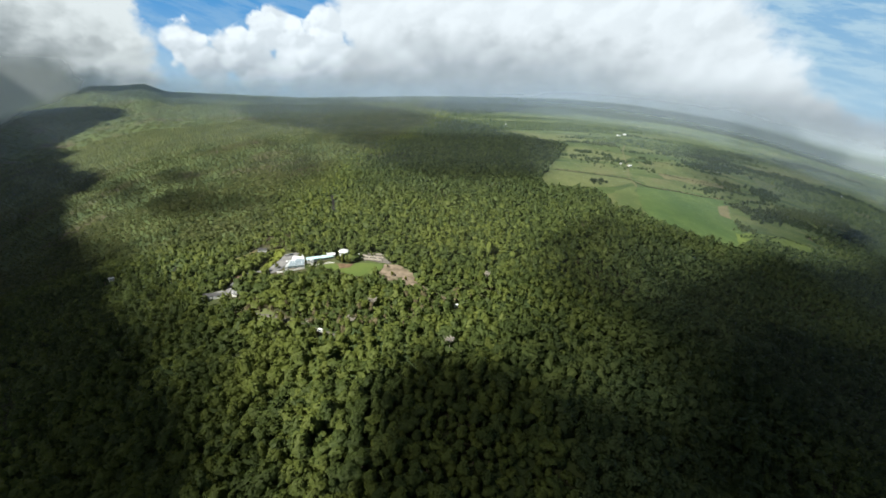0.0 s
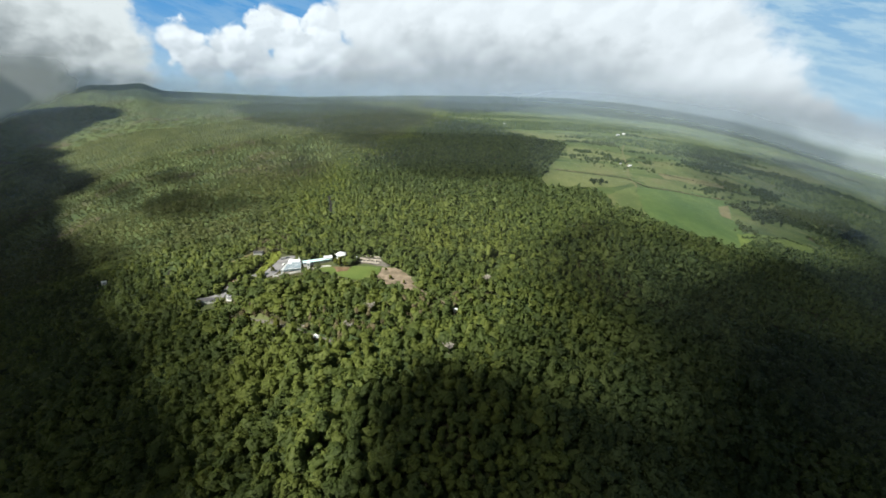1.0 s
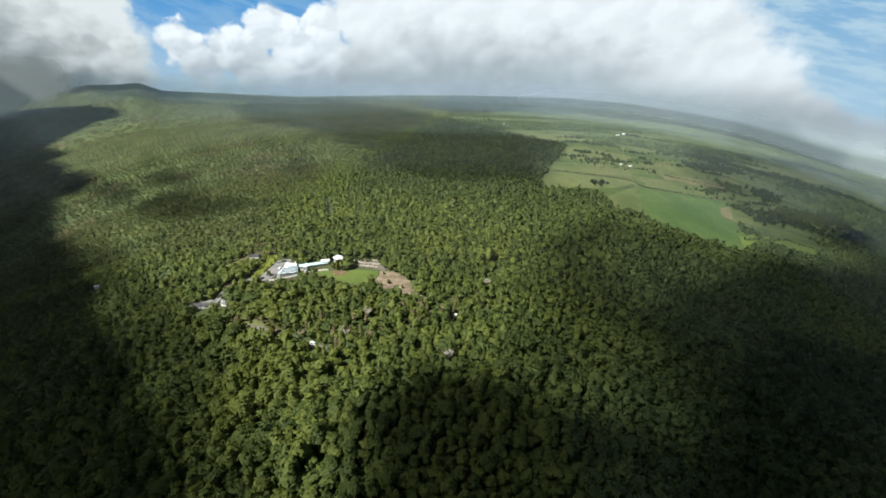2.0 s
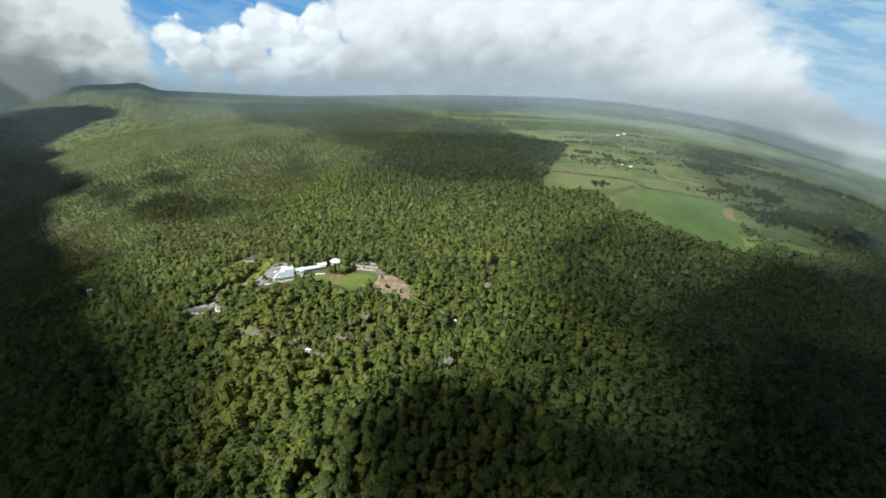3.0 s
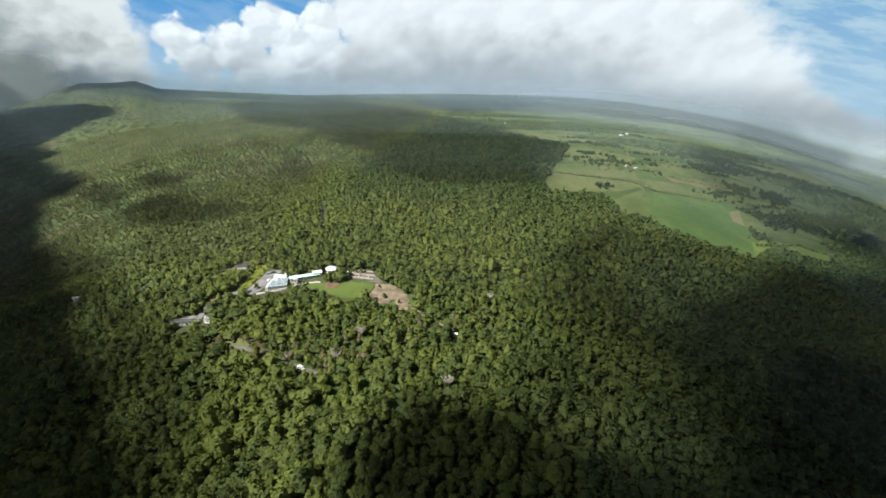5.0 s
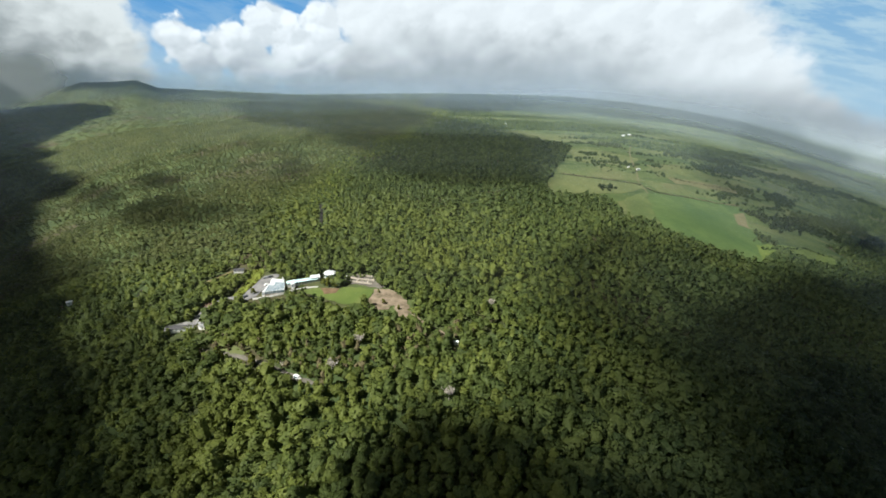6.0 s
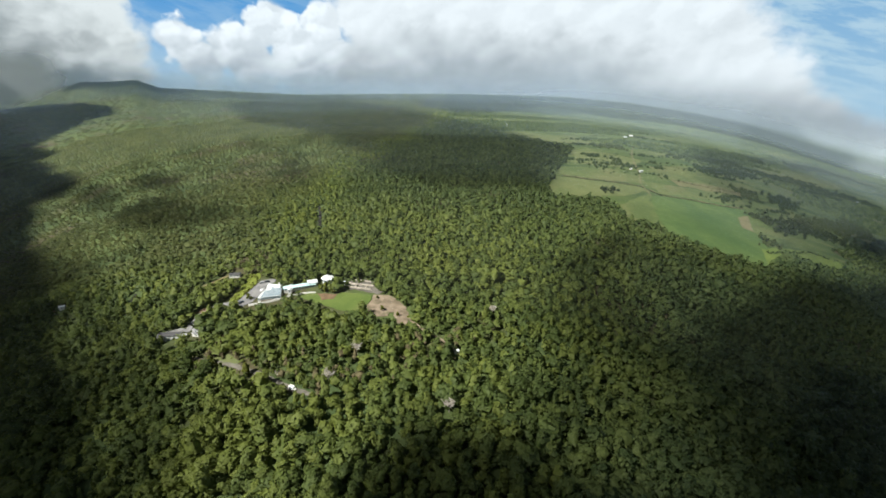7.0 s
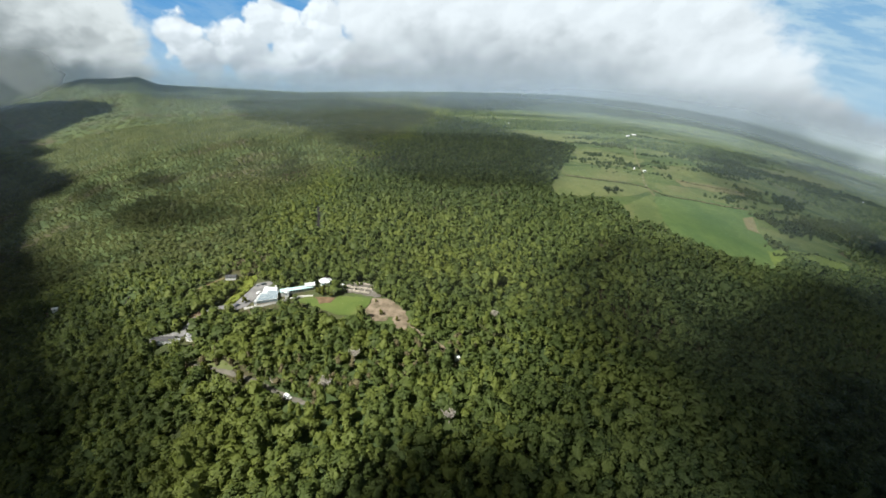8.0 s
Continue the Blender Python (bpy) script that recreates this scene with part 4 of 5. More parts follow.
def box(bm, x0, y0, z0, x1, y1, z1, bevel=0.0):
    r = bmesh.ops.create_cube(bm, size=1, matrix=Matrix.Translation(((x0 + x1) / 2, (y0 + y1) / 2, (z0 + z1) / 2)) @ Matrix.Diagonal((x1 - x0, y1 - y0, z1 - z0, 1)))
    if bevel:
        e = list({e for v in r["verts"] for e in v.link_edges})
        bmesh.ops.bevel(bm, geom=e, offset=bevel, segments=2, affect="EDGES")


def solid(rings):
    """A closed body from cross-sections of equal length."""
    bm = bmesh.new()
    vs = [[bm.verts.new(p) for p in ring] for ring in rings]
    n = len(rings[0])
    for a, b in zip(vs[:-1], vs[1:]):
        for i in range(n):
            bm.faces.new((a[i], a[(i + 1) % n], b[(i + 1) % n], b[i]))
    bm.faces.new(vs[0][::-1])
    bm.faces.new(vs[-1])
    return bm


def gable(length, width, eave, rise, over=0.5, thick=0.18):
    """A gable roof along x, with eaves and thickness."""
    h = width / 2 + over
    drop = rise * over / (width / 2)
    sec = [(-h, eave - drop), (0, eave + rise), (h, eave - drop), (h, eave - drop + thick), (0, eave + rise + thick), (-h, eave - drop + thick)]
    return solid([[(x, y, z) for y, z in sec] for x in (-length / 2 - over, length / 2 + over)])


def at_ground(name, x, y, turn, label, category, group=""):
    thing = new(name)
    thing.matrix_basis = pose(x, y, float(ground_z(x, y)) + 0.0012 * math.hypot(x, y) + 0.2, 0, 0, turn)
    return tagged(thing, label, category, group)


def walls(thing, length, width, eave, rise, material):
    """Four walls with gable ends, standing a little into the ground."""
    sec = [(-width / 2, -2.0), (width / 2, -2.0), (width / 2, eave), (0, eave + rise - 0.02), (-width / 2, eave)]
    part("wall", solid([[(x, y, z) for y, z in sec] for x in (-length / 2, length / 2)]), material, thing)


def window(thing, x, y, z, w, h, along_x, frame_mat):
    """A framed pane set on a wall; along_x tells which way the wall runs."""
    d = 0.09

    def b(bm, u0, v0, u1, v1, dep):
        if along_x:
            box(bm, x + u0, y - dep, z + v0, x + u1, y + dep, z + v1)
        else:
            box(bm, x - dep, y + u0, z + v0, x + dep, y + u1, z + v1)

    bm = bmesh.new()
    t = 0.1
    b(bm, -w / 2, 0, w / 2, t, d)
    b(bm, -w / 2, h - t, w / 2, h, d)
    b(bm, -w / 2, t, -w / 2 + t, h - t, d)
    b(bm, w / 2 - t, t, w / 2, h - t, d)
    fr = part("window", bm, frame_mat, thing)
    bm = bmesh.new()
    b(bm, -w / 2 + t, t, w / 2 - t, h - t, d * 0.5)
    part("pane", bm, M_GLASS, fr)


def roof_ribs(thing, length, width, eave, rise, material, step_m):
    """Standing seams down both slopes of a gable roof."""
    k = int(length / step_m)
    for i in range(k + 1):
        x = -length / 2 + i * length / k
        for s in (-1, 1):
            bm = solid([[(x - 0.05, 0, eave + rise + 0.17), (x + 0.05, 0, eave + rise + 0.17), (x + 0.05, 0, eave + rise + 0.25), (x - 0.05, 0, eave + rise + 0.25)],
                        [(x - 0.05, s * width / 2, eave + 0.17), (x + 0.05, s * width / 2, eave + 0.17), (x + 0.05, s * width / 2, eave + 0.25), (x - 0.05, s * width / 2, eave + 0.25)]])
            part("roof_seam", bm, material, thing)


# ---- the white lodge ----


def main_hall():
    h = at_ground("main_hall", -140.9, 364.3, -6, "white main hall with a bright white gable roof", "building")
    walls(h, 10.2, 5.2, 3.7, 1.3, M_WALL)
    part("roof", gable(10.2, 5.2, 3.7, 1.3, 0.5), M_WHITE, h)
    roof_ribs(h, 10.2, 5.2, 3.7, 1.3, M_WHITE, 1.6)
    for x in (-3.8, -1.3, 1.2, 3.7):
        window(h, x, -2.63, 0.9, 1.6, 1.7, True, M_WHITE)
    window(h, -5.13, -1.3, 0.9, 1.6, 1.6, False, M_WHITE)
    window(h, -5.13, 1.3, 0.9, 1.6, 1.6, False, M_WHITE)
    bm = bmesh.new()
    box(bm, 3.2, 0.9, 4.2, 4.1, 1.8, 6.4, 0.05)
    part("chimney", bm, M_WALL, h)


def side_wing():
    w = at_ground("side_wing", -147.6, 353.6, 91, "narrow white wing stepping down from the main hall", "building")
    walls(w, 14, 2.0, 2.7, 0.6, M_WALL)
    part("roof", gable(14, 2.0, 2.7, 0.6, 0.3), M_WHITE, w)
    roof_ribs(w, 14, 2.0, 2.7, 0.6, M_WHITE, 1.6)
    for x in (-5, -2.5, 0, 2.5, 5):
        window(w, x, 1.03, 0.8, 1.4, 1.4, True, M_WHITE)
    window(w, -7.03, 0, 0.8, 1.2, 1.5, False, M_WHITE)


def glazed_porch():
    """A wedge of glass that fans out and slopes down from the hall to the front walk."""
    g = at_ground("glazed_porch", -139.0, 354.0, 0, "glazed porch with grey-blue roof panes fanning out before the main hall", "building")
    a, b, c, d = Vector((-6.9, 7.4, 4.7)), Vector((5.3, 6.9, 4.7)), Vector((7.6, -2.6, 2.7)), Vector((-7.0, -7.6, 2.5))
    n = 10
    up = Vector((0, 0, 0.16))

    def beam(p, q, w, mat, name, thing):
        s = (q - p).cross(Vector((0, 0, 1))).normalized() * w
        return part(name, solid([[r - s, r + s, r + s + up, r - s + up] for r in (p, q)]), mat, thing)

    base = bmesh.new()
    vs = [[base.verts.new((v.x, v.y, z)) for v in (a, b, c, d)] for z in (-2.0, 0.3)]
    base.faces.new(vs[1])
    for i in range(4):
        base.faces.new((vs[0][i], vs[0][(i + 1) % 4], vs[1][(i + 1) % 4], vs[1][i]))
    part("floor_slab", base, M_STONE, g)
    for i in range(n + 1):
        hi, lo = a.lerp(b, i / n), d.lerp(c, i / n)
        beam(hi, lo, 0.11, M_WHITE, "rafter", g)
        foot = Vector((lo.x, lo.y, 0.3))
        bm = bmesh.new()
        box(bm, lo.x - 0.09, lo.y - 0.09, 0.3, lo.x + 0.09, lo.y + 0.09, lo.z)
        part("post", bm, M_WHITE, g)
        if i < n:
            hi2, lo2 = a.lerp(b, (i + 1) / n), d.lerp(c, (i + 1) / n)
            thin = Vector((0, 0, 0.04))
            for k in range(3):
                q = [hi.lerp(lo, k / 3), hi2.lerp(lo2, k / 3), hi2.lerp(lo2, (k + 0.97) / 3), hi.lerp(lo, (k + 0.97) / 3)]
                part("roof_panel", solid([[v + thin for v in q], [v + thin * 2 for v in q]]), M_WHITE if k == 0 and i < 3 else M_PANE, g)
            e = (lo2 - lo).normalized() * 0.12
            p, r = lo + e, lo2 - e
            o = Vector((0, 0.05, 0))
            q = [Vector((p.x, p.y, 0.5)), Vector((r.x, r.y, 0.5)), Vector((r.x, r.y, r.z - 0.1)), Vector((p.x, p.y, p.z - 0.1))]
            part("pane", solid([q, [v + o for v in q]]), M_GLASS, g)
    beam(d, c, 0.16, M_WHITE, "gutter", g)


def entrance_arch():
    f = at_ground("entrance_arch", -125.4, 355.6, 20, "tall white entrance frame beside the turquoise gallery", "arch")
    for x in (-0.9, 0.9):
        bm = bmesh.new()
        box(bm, x - 0.2, -0.2, -0.5, x + 0.2, 0.2, 4.6, 0.03)
        part("post", bm, M_WHITE, f)
    bm = bmesh.new()
    box(bm, -1.4, -0.25, 4.6, 1.4, 0.25, 5.0, 0.03)
    part("beam", bm, M_WHITE, f)


def gallery():
    g = at_ground("covered_gallery", -120.2, 365.8, 23.5, "long covered gallery with a pale turquoise roof", "building")
    walls(g, 25.5, 4.6, 2.7, 1.1, M_WALL)
    part("roof", gable(25.5, 4.6, 2.7, 1.1, 0.55), M_TEAL, g)
    roof_ribs(g, 25.5, 4.6, 2.7, 1.1, M_TEAL, 1.7)
    for i in range(11):
        window(g, -11.3 + 2.26 * i, -2.33, 0.7, 1.7, 1.6, True, M_WHITE)
    c = at_ground("cross_gable", -126.6, 361.4, 101, "small white cross gable beside the turquoise gallery", "building")
    walls(c, 8.2, 3.0, 3.1, 1.0, M_WALL)
    part("roof", gable(8.2, 3.0, 3.1, 1.0, 0.3), M_WHITE, c)
    window(c, -4.13, 0, 0.9, 1.4, 1.9, False, M_WHITE)
    e = at_ground("end_pavilion", -110.6, 371.2, 23.5, "small white pavilion at the end of the gallery", "building")
    walls(e, 7.5, 5.6, 3.2, 1.0, M_WALL)
    part("roof", gable(7.5, 5.6, 3.2, 1.0, 0.5), M_WHITE, e)
    for x in (-2.2, 0, 2.2):
        window(e, x, -2.83, 0.8, 1.4, 1.7, True, M_WHITE)


def rotunda():
    r = at_ground("rotunda", -98.9, 377.5, 12, "eight-sided white rotunda with a low pointed roof", "building")
    r.location.z -= 0.9
    ring = lambda rad, z: [(rad * math.cos(i * math.pi / 4), rad * math.sin(i * math.pi / 4), z) for i in range(8)]
    part("wall", solid([ring(4.8, -2), ring(4.8, 3.8)]), M_WALL, r)
    part("roof", solid([ring(5.6, 3.75), ring(5.65, 3.95), ring(0.5, 6.4)]), M_PALEROOF, r)
    lantern = part("lantern", solid([ring(0.45, 6.3), ring(0.45, 6.7), ring(0.6, 6.72), ring(0.1, 7.1)]), M_WHITE, r)
    for i in range(8):
        a = (i + 0.5) * math.pi / 4
        ca, sa = math.cos(a), math.sin(a)
        k = 4.8 * math.cos(math.pi / 8)
        q = lambda u, d, z: (ca * (k + d) - sa * u, sa * (k + d) + ca * u, z)
        part("window", solid([[q(-1.3, 0.01, 0.9), q(1.3, 0.01, 0.9), q(1.3, 0.01, 2.9), q(-1.3, 0.01, 2.9)], [q(-1.3, 0.08, 0.9), q(1.3, 0.08, 0.9), q(1.3, 0.08, 2.9), q(-1.3, 0.08, 2.9)]]), M_GLASS, r)
        b = i * math.pi / 4
        cb, sb = math.cos(b), math.sin(b)
        p = lambda d, u, z: (cb * d - sb * u, sb * d + cb * u, z)
        part("roof_rib", solid([[p(5.6, -0.14, 3.95), p(5.6, 0.14, 3.95), p(5.6, 0.14, 4.12), p(5.6, -0.14, 4.12)], [p(0.5, -0.14, 6.4), p(0.5, 0.14, 6.4), p(0.5, 0.14, 6.55), p(0.5, -0.14, 6.55)]]), M_WHITE, r)


main_hall()
side_wing()
glazed_porch()
entrance_arch()
gallery()
rotunda()


def low_wall(line, height, thick, label, material):
    """A low wall of uneven blocks along a line."""
    w = new("low_wall")
    tagged(w, label, "wall")
    rng = random.Random(len(line) * 7 + int(line[0][0]))
    for (ax, ay), (bx, by) in zip(line[:-1], line[1:]):
        n = max(1, int(math.hypot(bx - ax, by - ay) / 2.2))
        ang = math.atan2(by - ay, bx - ax)
        for i in range(n):
            t0, t1 = i / n, (i + 1) / n
            cx, cy, ln = ax + (bx - ax) * (t0 + t1) / 2, ay + (by - ay) * (t0 + t1) / 2, math.hypot(bx - ax, by - ay) / n
            bm = bmesh.new()
            box(bm, -ln / 2 + 0.03, -thick / 2, -1.2, ln / 2 - 0.03, thick / 2, height * rng.uniform(0.85, 1.15), 0.04)
            bm.transform(pose(cx, cy, float(ground_z(cx, cy)) + 0.0012 * math.hypot(cx, cy), 0, 0, math.degrees(ang) + rng.uniform(-2, 2)))
            part("block", bm, material, w)


low_wall([(-155, 342.8), (-147, 343.8), (-138, 346.6), (-129.5, 350), (-122, 354.5), (-113, 357.4), (-104, 358)], 1.1, 0.6, "pale retaining wall along the front walk", M_WALL)
low_wall([(-85, 369), (-76, 366.5), (-68, 365), (-58, 363)], 1.2, 0.9, "long pale rubble wall on the terrace", M_STONE)
low_wall([(-82, 374), (-74, 371.5), (-64, 370), (-57, 369)], 1.3, 0.9, "second pale rubble wall on the terrace", M_STONE)
low_wall([(-76, 379), (-68, 377.5), (-60, 376)], 1.1, 0.9, "upper pale rubble wall on the terrace", M_STONE)
low_wall([(-72, 366), (-71, 371)], 1.2, 0.8, "short cross wall of rubble on the terrace", M_STONE)
low_wall([(-63, 364.5), (-62, 370)], 1.2, 0.8, "short cross wall of rubble on the terrace", M_STONE)


def hut(x, y, turn, length, width, eave, rise, wall, roof, label, name="hut"):
    h = at_ground(name, x, y, turn, label, "hut" if name == "hut" else "house")
    walls(h, length, width, eave, rise, wall)
    part("roof", gable(length, width, eave, rise, 0.35, 0.12), roof, h)
    n = max(1, int(length / 3))
    for i in range(n):
        window(h, -length / 2 + (i + 0.5) * length / n, -width / 2 - 0.03, 0.9, 1.1, 1.1, True, M_WHITE)
    bm = bmesh.new()
    box(bm, length / 2 - 0.02, -0.5, -0.3, length / 2 + 0.08, 0.5, 2.0)
    part("door", bm, M_WOOD, h)


hut(-84.2, 371.6, 15, 4.5, 3.2, 2.3, 0.7, M_WALL, M_WHITE, "small white hut at the edge of the terrace")
hut(-199.5, 310.5, 8, 15, 5.0, 2.7, 1.3, M_WALL, M_GREYROOF, "long low house with a dark grey roof beside the road", "house")
hut(-180.8, 312.5, -12, 5.5, 2.2, 2.3, 0.5, M_WALL, M_GREYSHEET, "white cabin with a pale roof beside the road")
hut(-179.6, 309.0, -12, 5.0, 1.8, 2.1, 0.4, M_WALL, M_GREYSHEET, "lower white cabin beside the road")
hut(-188.6, 308.4, 20, 4.2, 3.0, 2.2, 0.6, M_WALL, M_GREYSHEET, "small white outbuilding beside the grey-roofed house")
hut(14.0, 286.0, 12, 2.8, 1.9, 2.1, 0.5, M_WALL, M_WHITE, "lone white hut at the end of the footpath")
hut(-100.4, 264.2, -20, 3.2, 2.2, 1.9, 0.5, M_STONE, M_GRAVEL, "pale hut beside the gravel lane")
hut(-188.5, 391.5, 8, 9.0, 5.0, 2.3, 0.8, M_WALL, M_GREYROOF, "low shed with a dark grey roof beside the track")
hut(-353.0, 384.0, 25, 4.2, 3.2, 2.4, 0.8, M_WALL, M_WHITE, "white-roofed hut in the shaded forest")
hut(-359.0, 377.0, 60, 6.5, 3.6, 2.4, 1.0, M_STONE, M_WOOD, "brown-roofed shed in the shaded forest")
hut(400, 864, 20, 7, 4, 2.6, 1.2, M_WALL, M_PALEROOF, "white farmhouse among the pastures", "house")
hut(385, 876, 50, 5, 3.2, 2.4, 1.0, M_WALL, M_PALEROOF, "pale farm building among the pastures", "house")
hut(206, 1424, 10, 10, 5, 3.0, 1.3, M_WALL, M_PALEROOF, "white farm building far off in the fields", "house")
hut(1180, 1160, 30, 11, 6, 3.2, 1.6, M_WALL, M_PALEROOF, "pale farm building near the misty fields", "house")
hut(560, 1330, 25, 11, 6, 3.2, 1.6, M_WALL, M_PALEROOF, "pale farm building far off in the fields", "house")
hut(600, 1380, -15, 10, 6, 3.2, 1.6, M_STONE, M_PALEROOF, "grey farm building far off in the fields", "house")


def vehicle(x, y, turn, paint, label, van=False):
    v = at_ground("van" if van else "car", x, y, turn, label, "van" if van else "car")
    ln, w, h = (5.0, 1.95, 2.2) if van else (4.4, 1.8, 1.48)
    sec = [(-ln / 2, 0.35), (ln / 2, 0.35), (ln / 2, 0.75), (ln / 2 - 0.9, 0.95), (ln / 2 - (1.3 if van else 1.7), h), (-ln / 2 + (0.15 if van else 0.9), h), (-ln / 2, 0.95)]
    bm = solid([[(a, s * w / 2, b) for a, b in sec] for s in (-1, 1)])
    bmesh.ops.bevel(bm, geom=list(bm.edges), offset=0.06, segments=2, affect="EDGES")
    part("body", bm, paint, v)
    bm = solid([[(a, s * (w / 2 + 0.01), b) for a, b in ((-ln / 2 + 0.7, 1.02), (ln / 2 - 1.35, 1.02), (ln / 2 - 1.75, h - 0.15), (-ln / 2 + 1.05, h - 0.15))] for s in (-1, 1)])
    part("side_glass", bm, M_GLASS, v)
    for sx in (-1, 1):
        for sy in (-1, 1):
            bm = bmesh.new()
            bmesh.ops.create_cone(bm, cap_ends=True, segments=14, radius1=0.34, radius2=0.34, depth=0.22, matrix=pose(sx * ln * 0.31, sy * (w / 2 - 0.1), 0.34, 90, 0, 0))
            part("wheel", bm, M_RUBBER, v)


P_WHITE, P_DARK, P_GREY = car_paint("white_car_paint", (0.8, 0.8, 0.8)), car_paint("dark_blue_car_paint", (0.03, 0.035, 0.05)), car_paint("grey_car_paint", (0.25, 0.25, 0.26))
vehicle(-86.8, 250.6, -27, P_WHITE, "white van on the gravel lane in the clearing", True)
vehicle(-152.0, 364.0, 75, P_WHITE, "white car parked beside the main hall")
vehicle(-153.0, 377.5, 20, P_DARK, "dark car parked on the asphalt car park")
vehicle(-157.0, 376.0, 20, P_GREY, "grey car parked on the asphalt car park")
vehicle(-162.5, 347.0, 60, P_DARK, "dark car beside the round bush at the car park")
drape("soil_bed", [(-103, 357), (-85, 355.5), (-86.4, 348.6), (-95, 347)], M_SOIL, 2.5, 0.25, "brown soil bed under the trees beside the lawn", "soil", 0.4)
drape("red_earth", [(-199, 336), (-195, 343), (-189, 345), (-187, 334), (-191, 329)], M_SOIL, 2.5, 0.25, "bare red-brown earth beside the road", "earth", 0.5)
drape("clearing_floor", [(-153, 283), (-143, 285), (-131, 277), (-134, 268), (-141, 265), (-147, 272)], M_FIELD_YELLOW, 3, 0.12, "patch of bare earth in the clearing", "earth", 0.8)


def dead_tree(x, y, size, label):
    """A leafless tree: limbs, branches and twigs, bleached grey."""
    t = at_ground("dead_tree", x, y, 0, label, "tree", "bleached dead trees")
    rng = random.Random(int(x * 3 + y))
    bm = bmesh.new()

    def limb(a, b, r0, r1):
        d = b - a
        m = Matrix.Translation((a + b) / 2) @ d.to_track_quat("Z", "Y").to_matrix().to_4x4()
        bmesh.ops.create_cone(bm, cap_ends=False, segments=4, radius1=r0, radius2=r1, depth=d.length, matrix=m)

    top = Vector((0, 0, size * 0.9))
    limb(Vector((0, 0, -0.3)), top, 0.3, 0.2)
    part("trunk", bm, M_DEAD, t)
    bm = bmesh.new()
    for i in range(11):
        a = rng.uniform(0, 6.28)
        tip = top + Vector((math.cos(a) * size * rng.uniform(0.3, 0.8), math.sin(a) * size * rng.uniform(0.3, 0.8), size * rng.uniform(0.3, 0.95)))
        limb(top * rng.uniform(0.6, 1), tip, 0.16, 0.08)
        for j in range(7):
            s = top.lerp(tip, rng.uniform(0.4, 1))
            e = s + Vector((rng.uniform(-1, 1), rng.uniform(-1, 1), rng.uniform(-0.2, 1))) * size * 0.35
            limb(s, e, 0.1, 0.07)
            for k in range(5):
                q = s.lerp(e, rng.uniform(0.3, 1))
                limb(q, q + Vector((rng.uniform(-1, 1), rng.uniform(-1, 1), rng.uniform(-0.3, 0.9))) * size * 0.2, 0.09, 0.06)
    part("branches", bm, M_DEAD, t)


for x, y, s in ((8.4, 235, 4.9), (-53.5, 281.5, 4.6), (-66.2, 255.5, 5.0), (43.2, 332, 4.2)):
    dead_tree(x, y, s, "leafless bleached grey tree among green ones")


def bush(x, y, s, tall, label):
    b = at_ground("bush", x, y, 0, label, "bush")
    v, f, q = FULL[int(abs(x)) % 6]
    mesh_object("foliage", v * (s, s, tall), f, M_LEAF_BUSH, True, b, normals=q)


M_LEAF_BUSH = foliage("bright_bush_leaves", (0.095, 0.115, 0.016), (0.13, 0.145, 0.02), (0.15, 0.165, 0.025), single=True)
bush(-158.2, 351.5, 2.6, 2.6, "round bright olive bush at the corner of the car park")
bush(-121.6, 265.0, 3.8, 3.4, "large round olive bush beside the lane")
bush(-151.5, 277.0, 3.2, 2.6, "yellow-green bush in the clearing")
bush(-147.0, 274.0, 2.8, 2.4, "yellow-green bush in the clearing")
for x, y, s, h in ((-100.5, 361.5, 2.9, 3.0), (-96.0, 359.0, 2.4, 2.6), (-91.5, 359.5, 2.7, 2.9), (-96.5, 363.5, 3.0, 3.4), (-89.0, 357.5, 1.7, 1.8)):
    bush(x, y, s, h, "dense olive bush on the soil bed beside the lawn")
for x, y, s in ((-44.0, 333.5, 2.1), (-50.5, 350.0, 1.4), (-31.0, 326.0, 1.7)):
    bush(x, y, s, s, "low olive bush on the bare earth")

rng_b = np.random.default_rng(5)
bx, by = rng_b.normal(0, 1, (2, 210))
px, py = np.concatenate([-112 + 28 * bx[:170], -22 + 12 * bx[170:190], -70 + 10 * bx[190:]]), np.concatenate([268 + 10 * by[:170], 300 + 8 * by[170:190], 372 + 5 * by[190:]])
ok = ~near_line(LANE, px, py, 3.2)
sz = (0.7 + 1.9 * rng_b.uniform(0, 1, len(px)) ** 2)[ok]
tagged(stand("shrubs", px[ok], py[ok], sz, sz * 0.8, LOD_A, "low olive shrubs scattered over the clearings", rng_b), category="shrub")

bx, by = rng_b.normal(0, 1, (2, 130))
px = np.concatenate([-72 + 22 * bx[:50], 4 + 12 * bx[50:80], -22 + 12 * bx[80:100], -150 + 14 * bx[100:]])
py = np.concatenate([262 + 12 * by[:50], 292 + 10 * by[50:80], 276 + 8 * by[80:100], 282 + 8 * by[100:]])
ok = ~near_line(LANE, px, py, 3.0) & ~near_line(FOOTPATH, px, py, 2.0)
sz = (1.2 + 1.8 * rng_b.uniform(0, 1, len(px)) ** 2)[ok]
tagged(stand("dry_shrubs", px[ok], py[ok], sz, sz * 1.35, LOD_A, "dry brown shrubs among the green trees", rng_b, material=M_DRY), category="shrub")

# ---- far fields, hedges and copses ----
FAR_FIELDS = (((179, 1233), (257, 1257), (331, 1204), (404, 1139), (448, 1105), (338, 1109), (241, 1121)), ((458, 1560), (577, 1630), (633, 1390), (511, 1261), (465, 1352)))
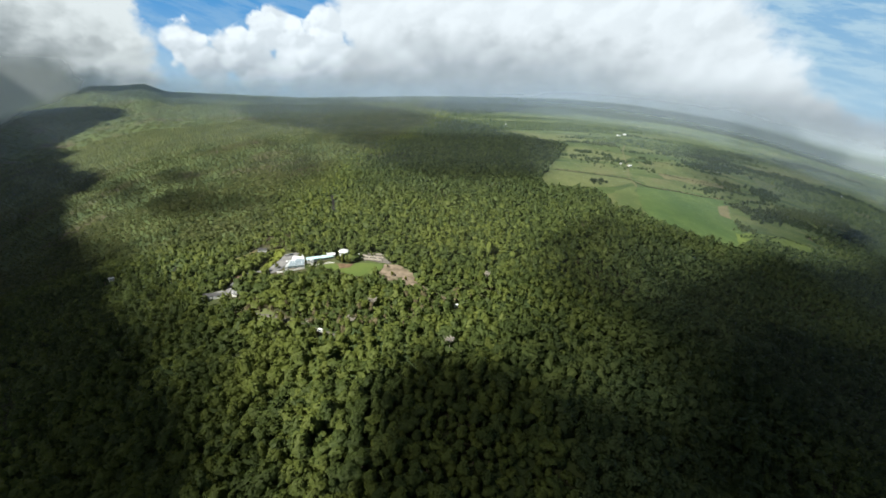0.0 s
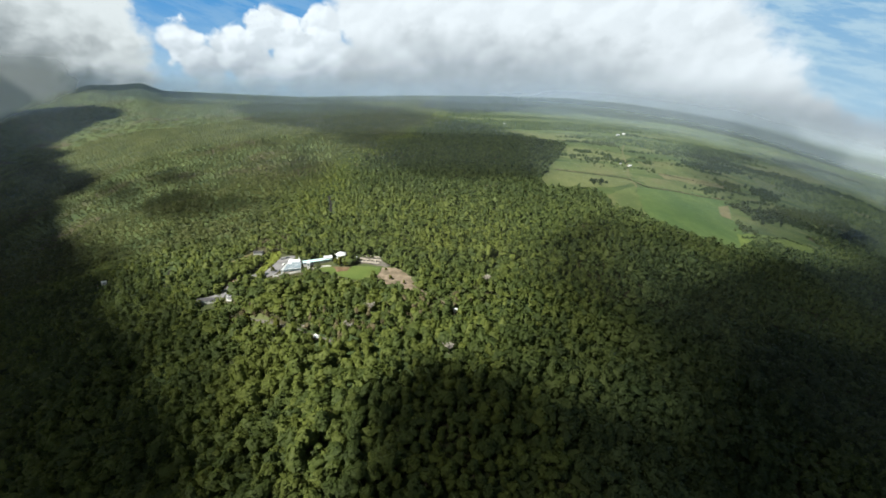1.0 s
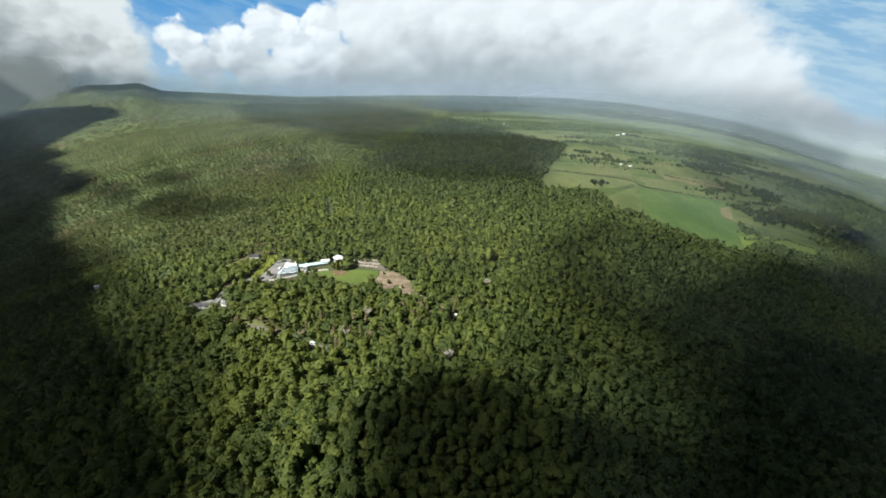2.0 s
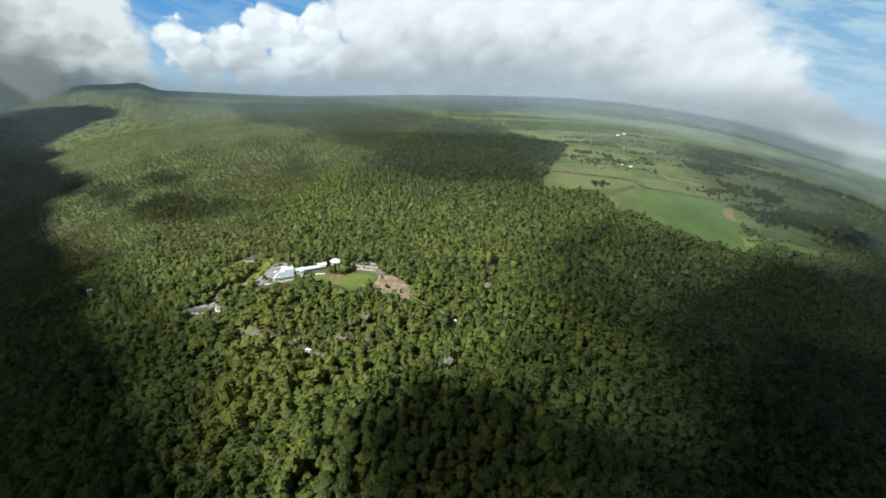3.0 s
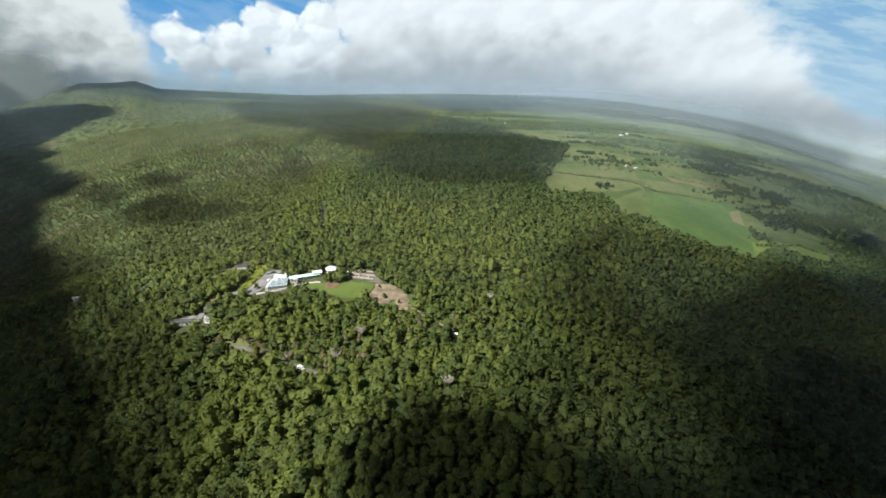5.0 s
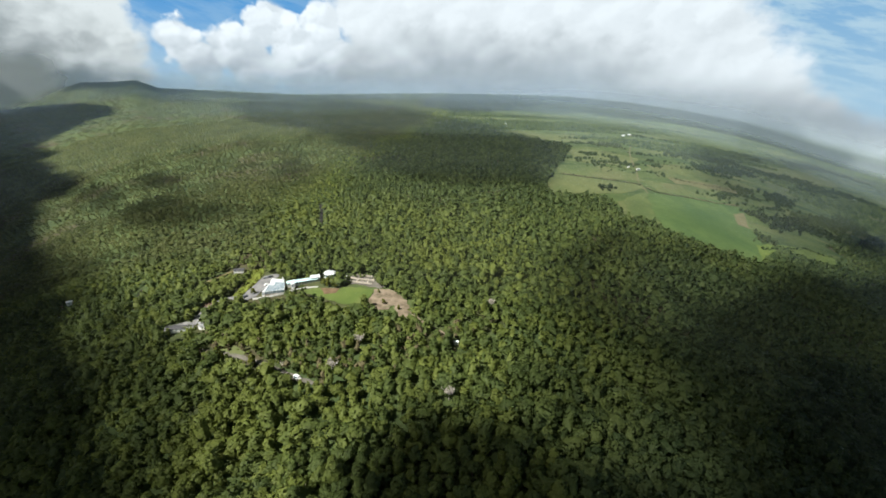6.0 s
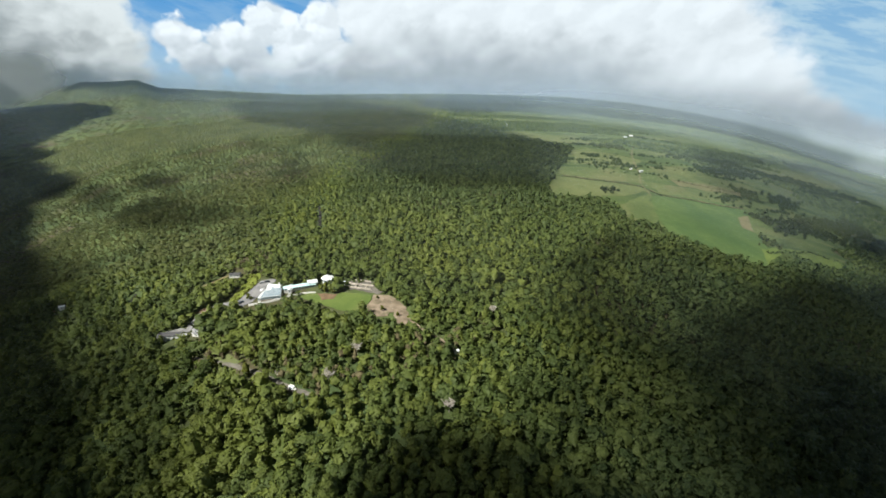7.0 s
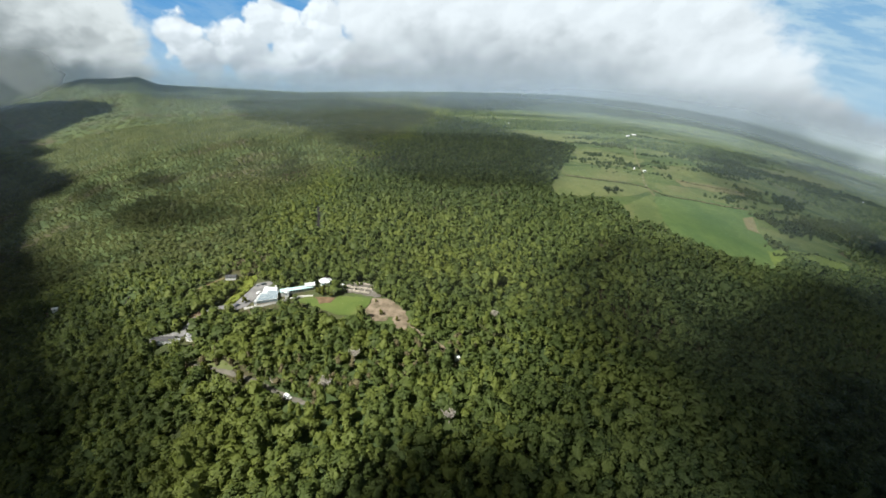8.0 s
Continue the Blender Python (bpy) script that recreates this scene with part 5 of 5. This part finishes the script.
for i, f in enumerate(FAR_FIELDS):
    drape("field", list(f), (M_FIELD_YELLOW, M_PASTURE, M_FIELD_YELLOW)[i], 18, 1.2, "pale olive field among the pastures", "field", 3.0, 5 + i)
HEDGES = (((215, 765), (260, 756), (297, 755), (333, 753), (357, 748)), ((452, 836), (490, 832), (537, 839), (605, 848)), ((359, 739), (368, 714), (424, 722), (480, 726), (535, 742)), ((456, 956), (526, 961), (591, 973)),
          ((275, 879), (337, 884), (382, 859)), ((525, 820), (598, 819), (673, 844)), ((452, 563), (565, 622), (609, 625)), ((784, 1004), (969, 1073), (1108, 1074)), ((1128, 1356), (1303, 1388), (1378, 1309)), ((352, 1002), (433, 997)), ((602, 1280), (723, 1271), (828, 1264)))
WOODS = (((264, 691), (282, 701)), ((464, 596), (493, 610)), ((596, 858), (629, 868)), ((370, 934), (383, 940)), ((522, 709), (556, 715), (605, 728), (682, 766)), ((553, 673), (685, 739), (748, 741)), ((692, 777), (781, 806), (902, 862)), ((594, 983), (670, 1014), (780, 1063)), ((581, 1099), (665, 1109), (817, 1166)),
         ((911, 1044), (1039, 1115), (1160, 1166)), ((1190, 1208), (1256, 1187), (1261, 1108)), ((675, 856), (747, 887)), ((969, 1361), (1050, 1389)), ((834, 1094), (971, 1160), (1079, 1180)), ((403, 1110), (454, 1104)), ((1241, 1498), (1469, 1600), (1620, 1552)))


M_COPSE = foliage("dark_copse_leaves", (0.024, 0.042, 0.016), (0.044, 0.066, 0.024), (0.055, 0.075, 0.027), single=True)


def build_hedges():
    rng = np.random.default_rng(31)
    xs, ys = [], []
    for _ in range(90):
        r, a = rng.uniform(860, 1650), radians(rng.uniform(17, 47))
        cx, cy, ln, n = r * math.sin(a), r * math.cos(a), rng.uniform(10, 80), int(rng.integers(4, 34))
        t = rng.normal(0, 0.5, n)
        xs.append(cx + t * ln)
        ys.append(cy + t * ln * 0.27 + rng.normal(0, 5, n))
    x, y = np.concatenate(xs), np.concatenate(ys)
    k = inside(PASTURE, x, y) & ~inside(GREEN, x, y) & ~inside(YELLOW, x, y) & (x * 0.75 + 140 < y + 0.35 * np.abs(x - 700) + 200)
    s = rng.uniform(1.6, 3.8, len(x))[k]
    tagged(stand("far_trees", x[k], y[k], s, s * rng.uniform(0.8, 1.1, len(s)), LOD_D, "scattered dark trees among the pastures", rng, -0.3, rng.uniform(0, 0.25, len(s)), M_COPSE), category="trees")
    for lines, wide, dens, lo, hi, name, label in ((HEDGES, 1.4, 0.8, 0.9, 1.9, "hedge", "dark hedge of bushes between pastures"), (WOODS, 8, 0.6, 2.4, 5.0, "copse", "dark copse of trees among the pastures")):
        for line in lines:
            xs, ys = [], []
            far = math.hypot(*line[0]) > 1000
            for (ax, ay), (bx, by) in zip(line[:-1], line[1:]):
                n = max(3, int(math.hypot(bx - ax, by - ay) * dens * (2.0 if far and name == "copse" else 1.0)))
                t = rng.uniform(-0.05, 1.05, n)
                xs.append(ax + (bx - ax) * t + rng.normal(0, wide, n))
                ys.append(ay + (by - ay) * t + rng.normal(0, wide, n) * (2.2 if far and name == "copse" else 1.0))
            x, y = np.concatenate(xs), np.concatenate(ys)
            s = rng.uniform(lo, hi, len(x))
            ob = stand(name, x, y, s, s * rng.uniform(0.8, 1.2, len(x)), LOD_D if far else LOD_C, label, rng, -0.3, rng.uniform(0, 0.25, len(x)), M_COPSE)
            ob["category"] = name


build_hedges()
for i, line in enumerate((HEDGES[0], HEDGES[1], HEDGES[2])):
    drape("earth_bank", ribbon(line, 4.5), M_FIELD_BROWN, 8, 1.9, "low brown earth bank between pastures", "earth", 1.2, 40 + i)

# tall grass along the car park
rng_g = np.random.default_rng(77)
gx, gy = rng_g.uniform(-177, -162, 260), rng_g.uniform(349, 395, 260)
ok = inside(MEADOW, gx, gy)
sz = rng_g.uniform(0.5, 1.2, ok.sum())
tagged(stand("tall_grass", gx[ok], gy[ok], sz, sz * 0.7, LOD_C, "tall yellow-green grass tufts beside the car park", rng_g, material=M_LEAF_BUSH), category="grass")
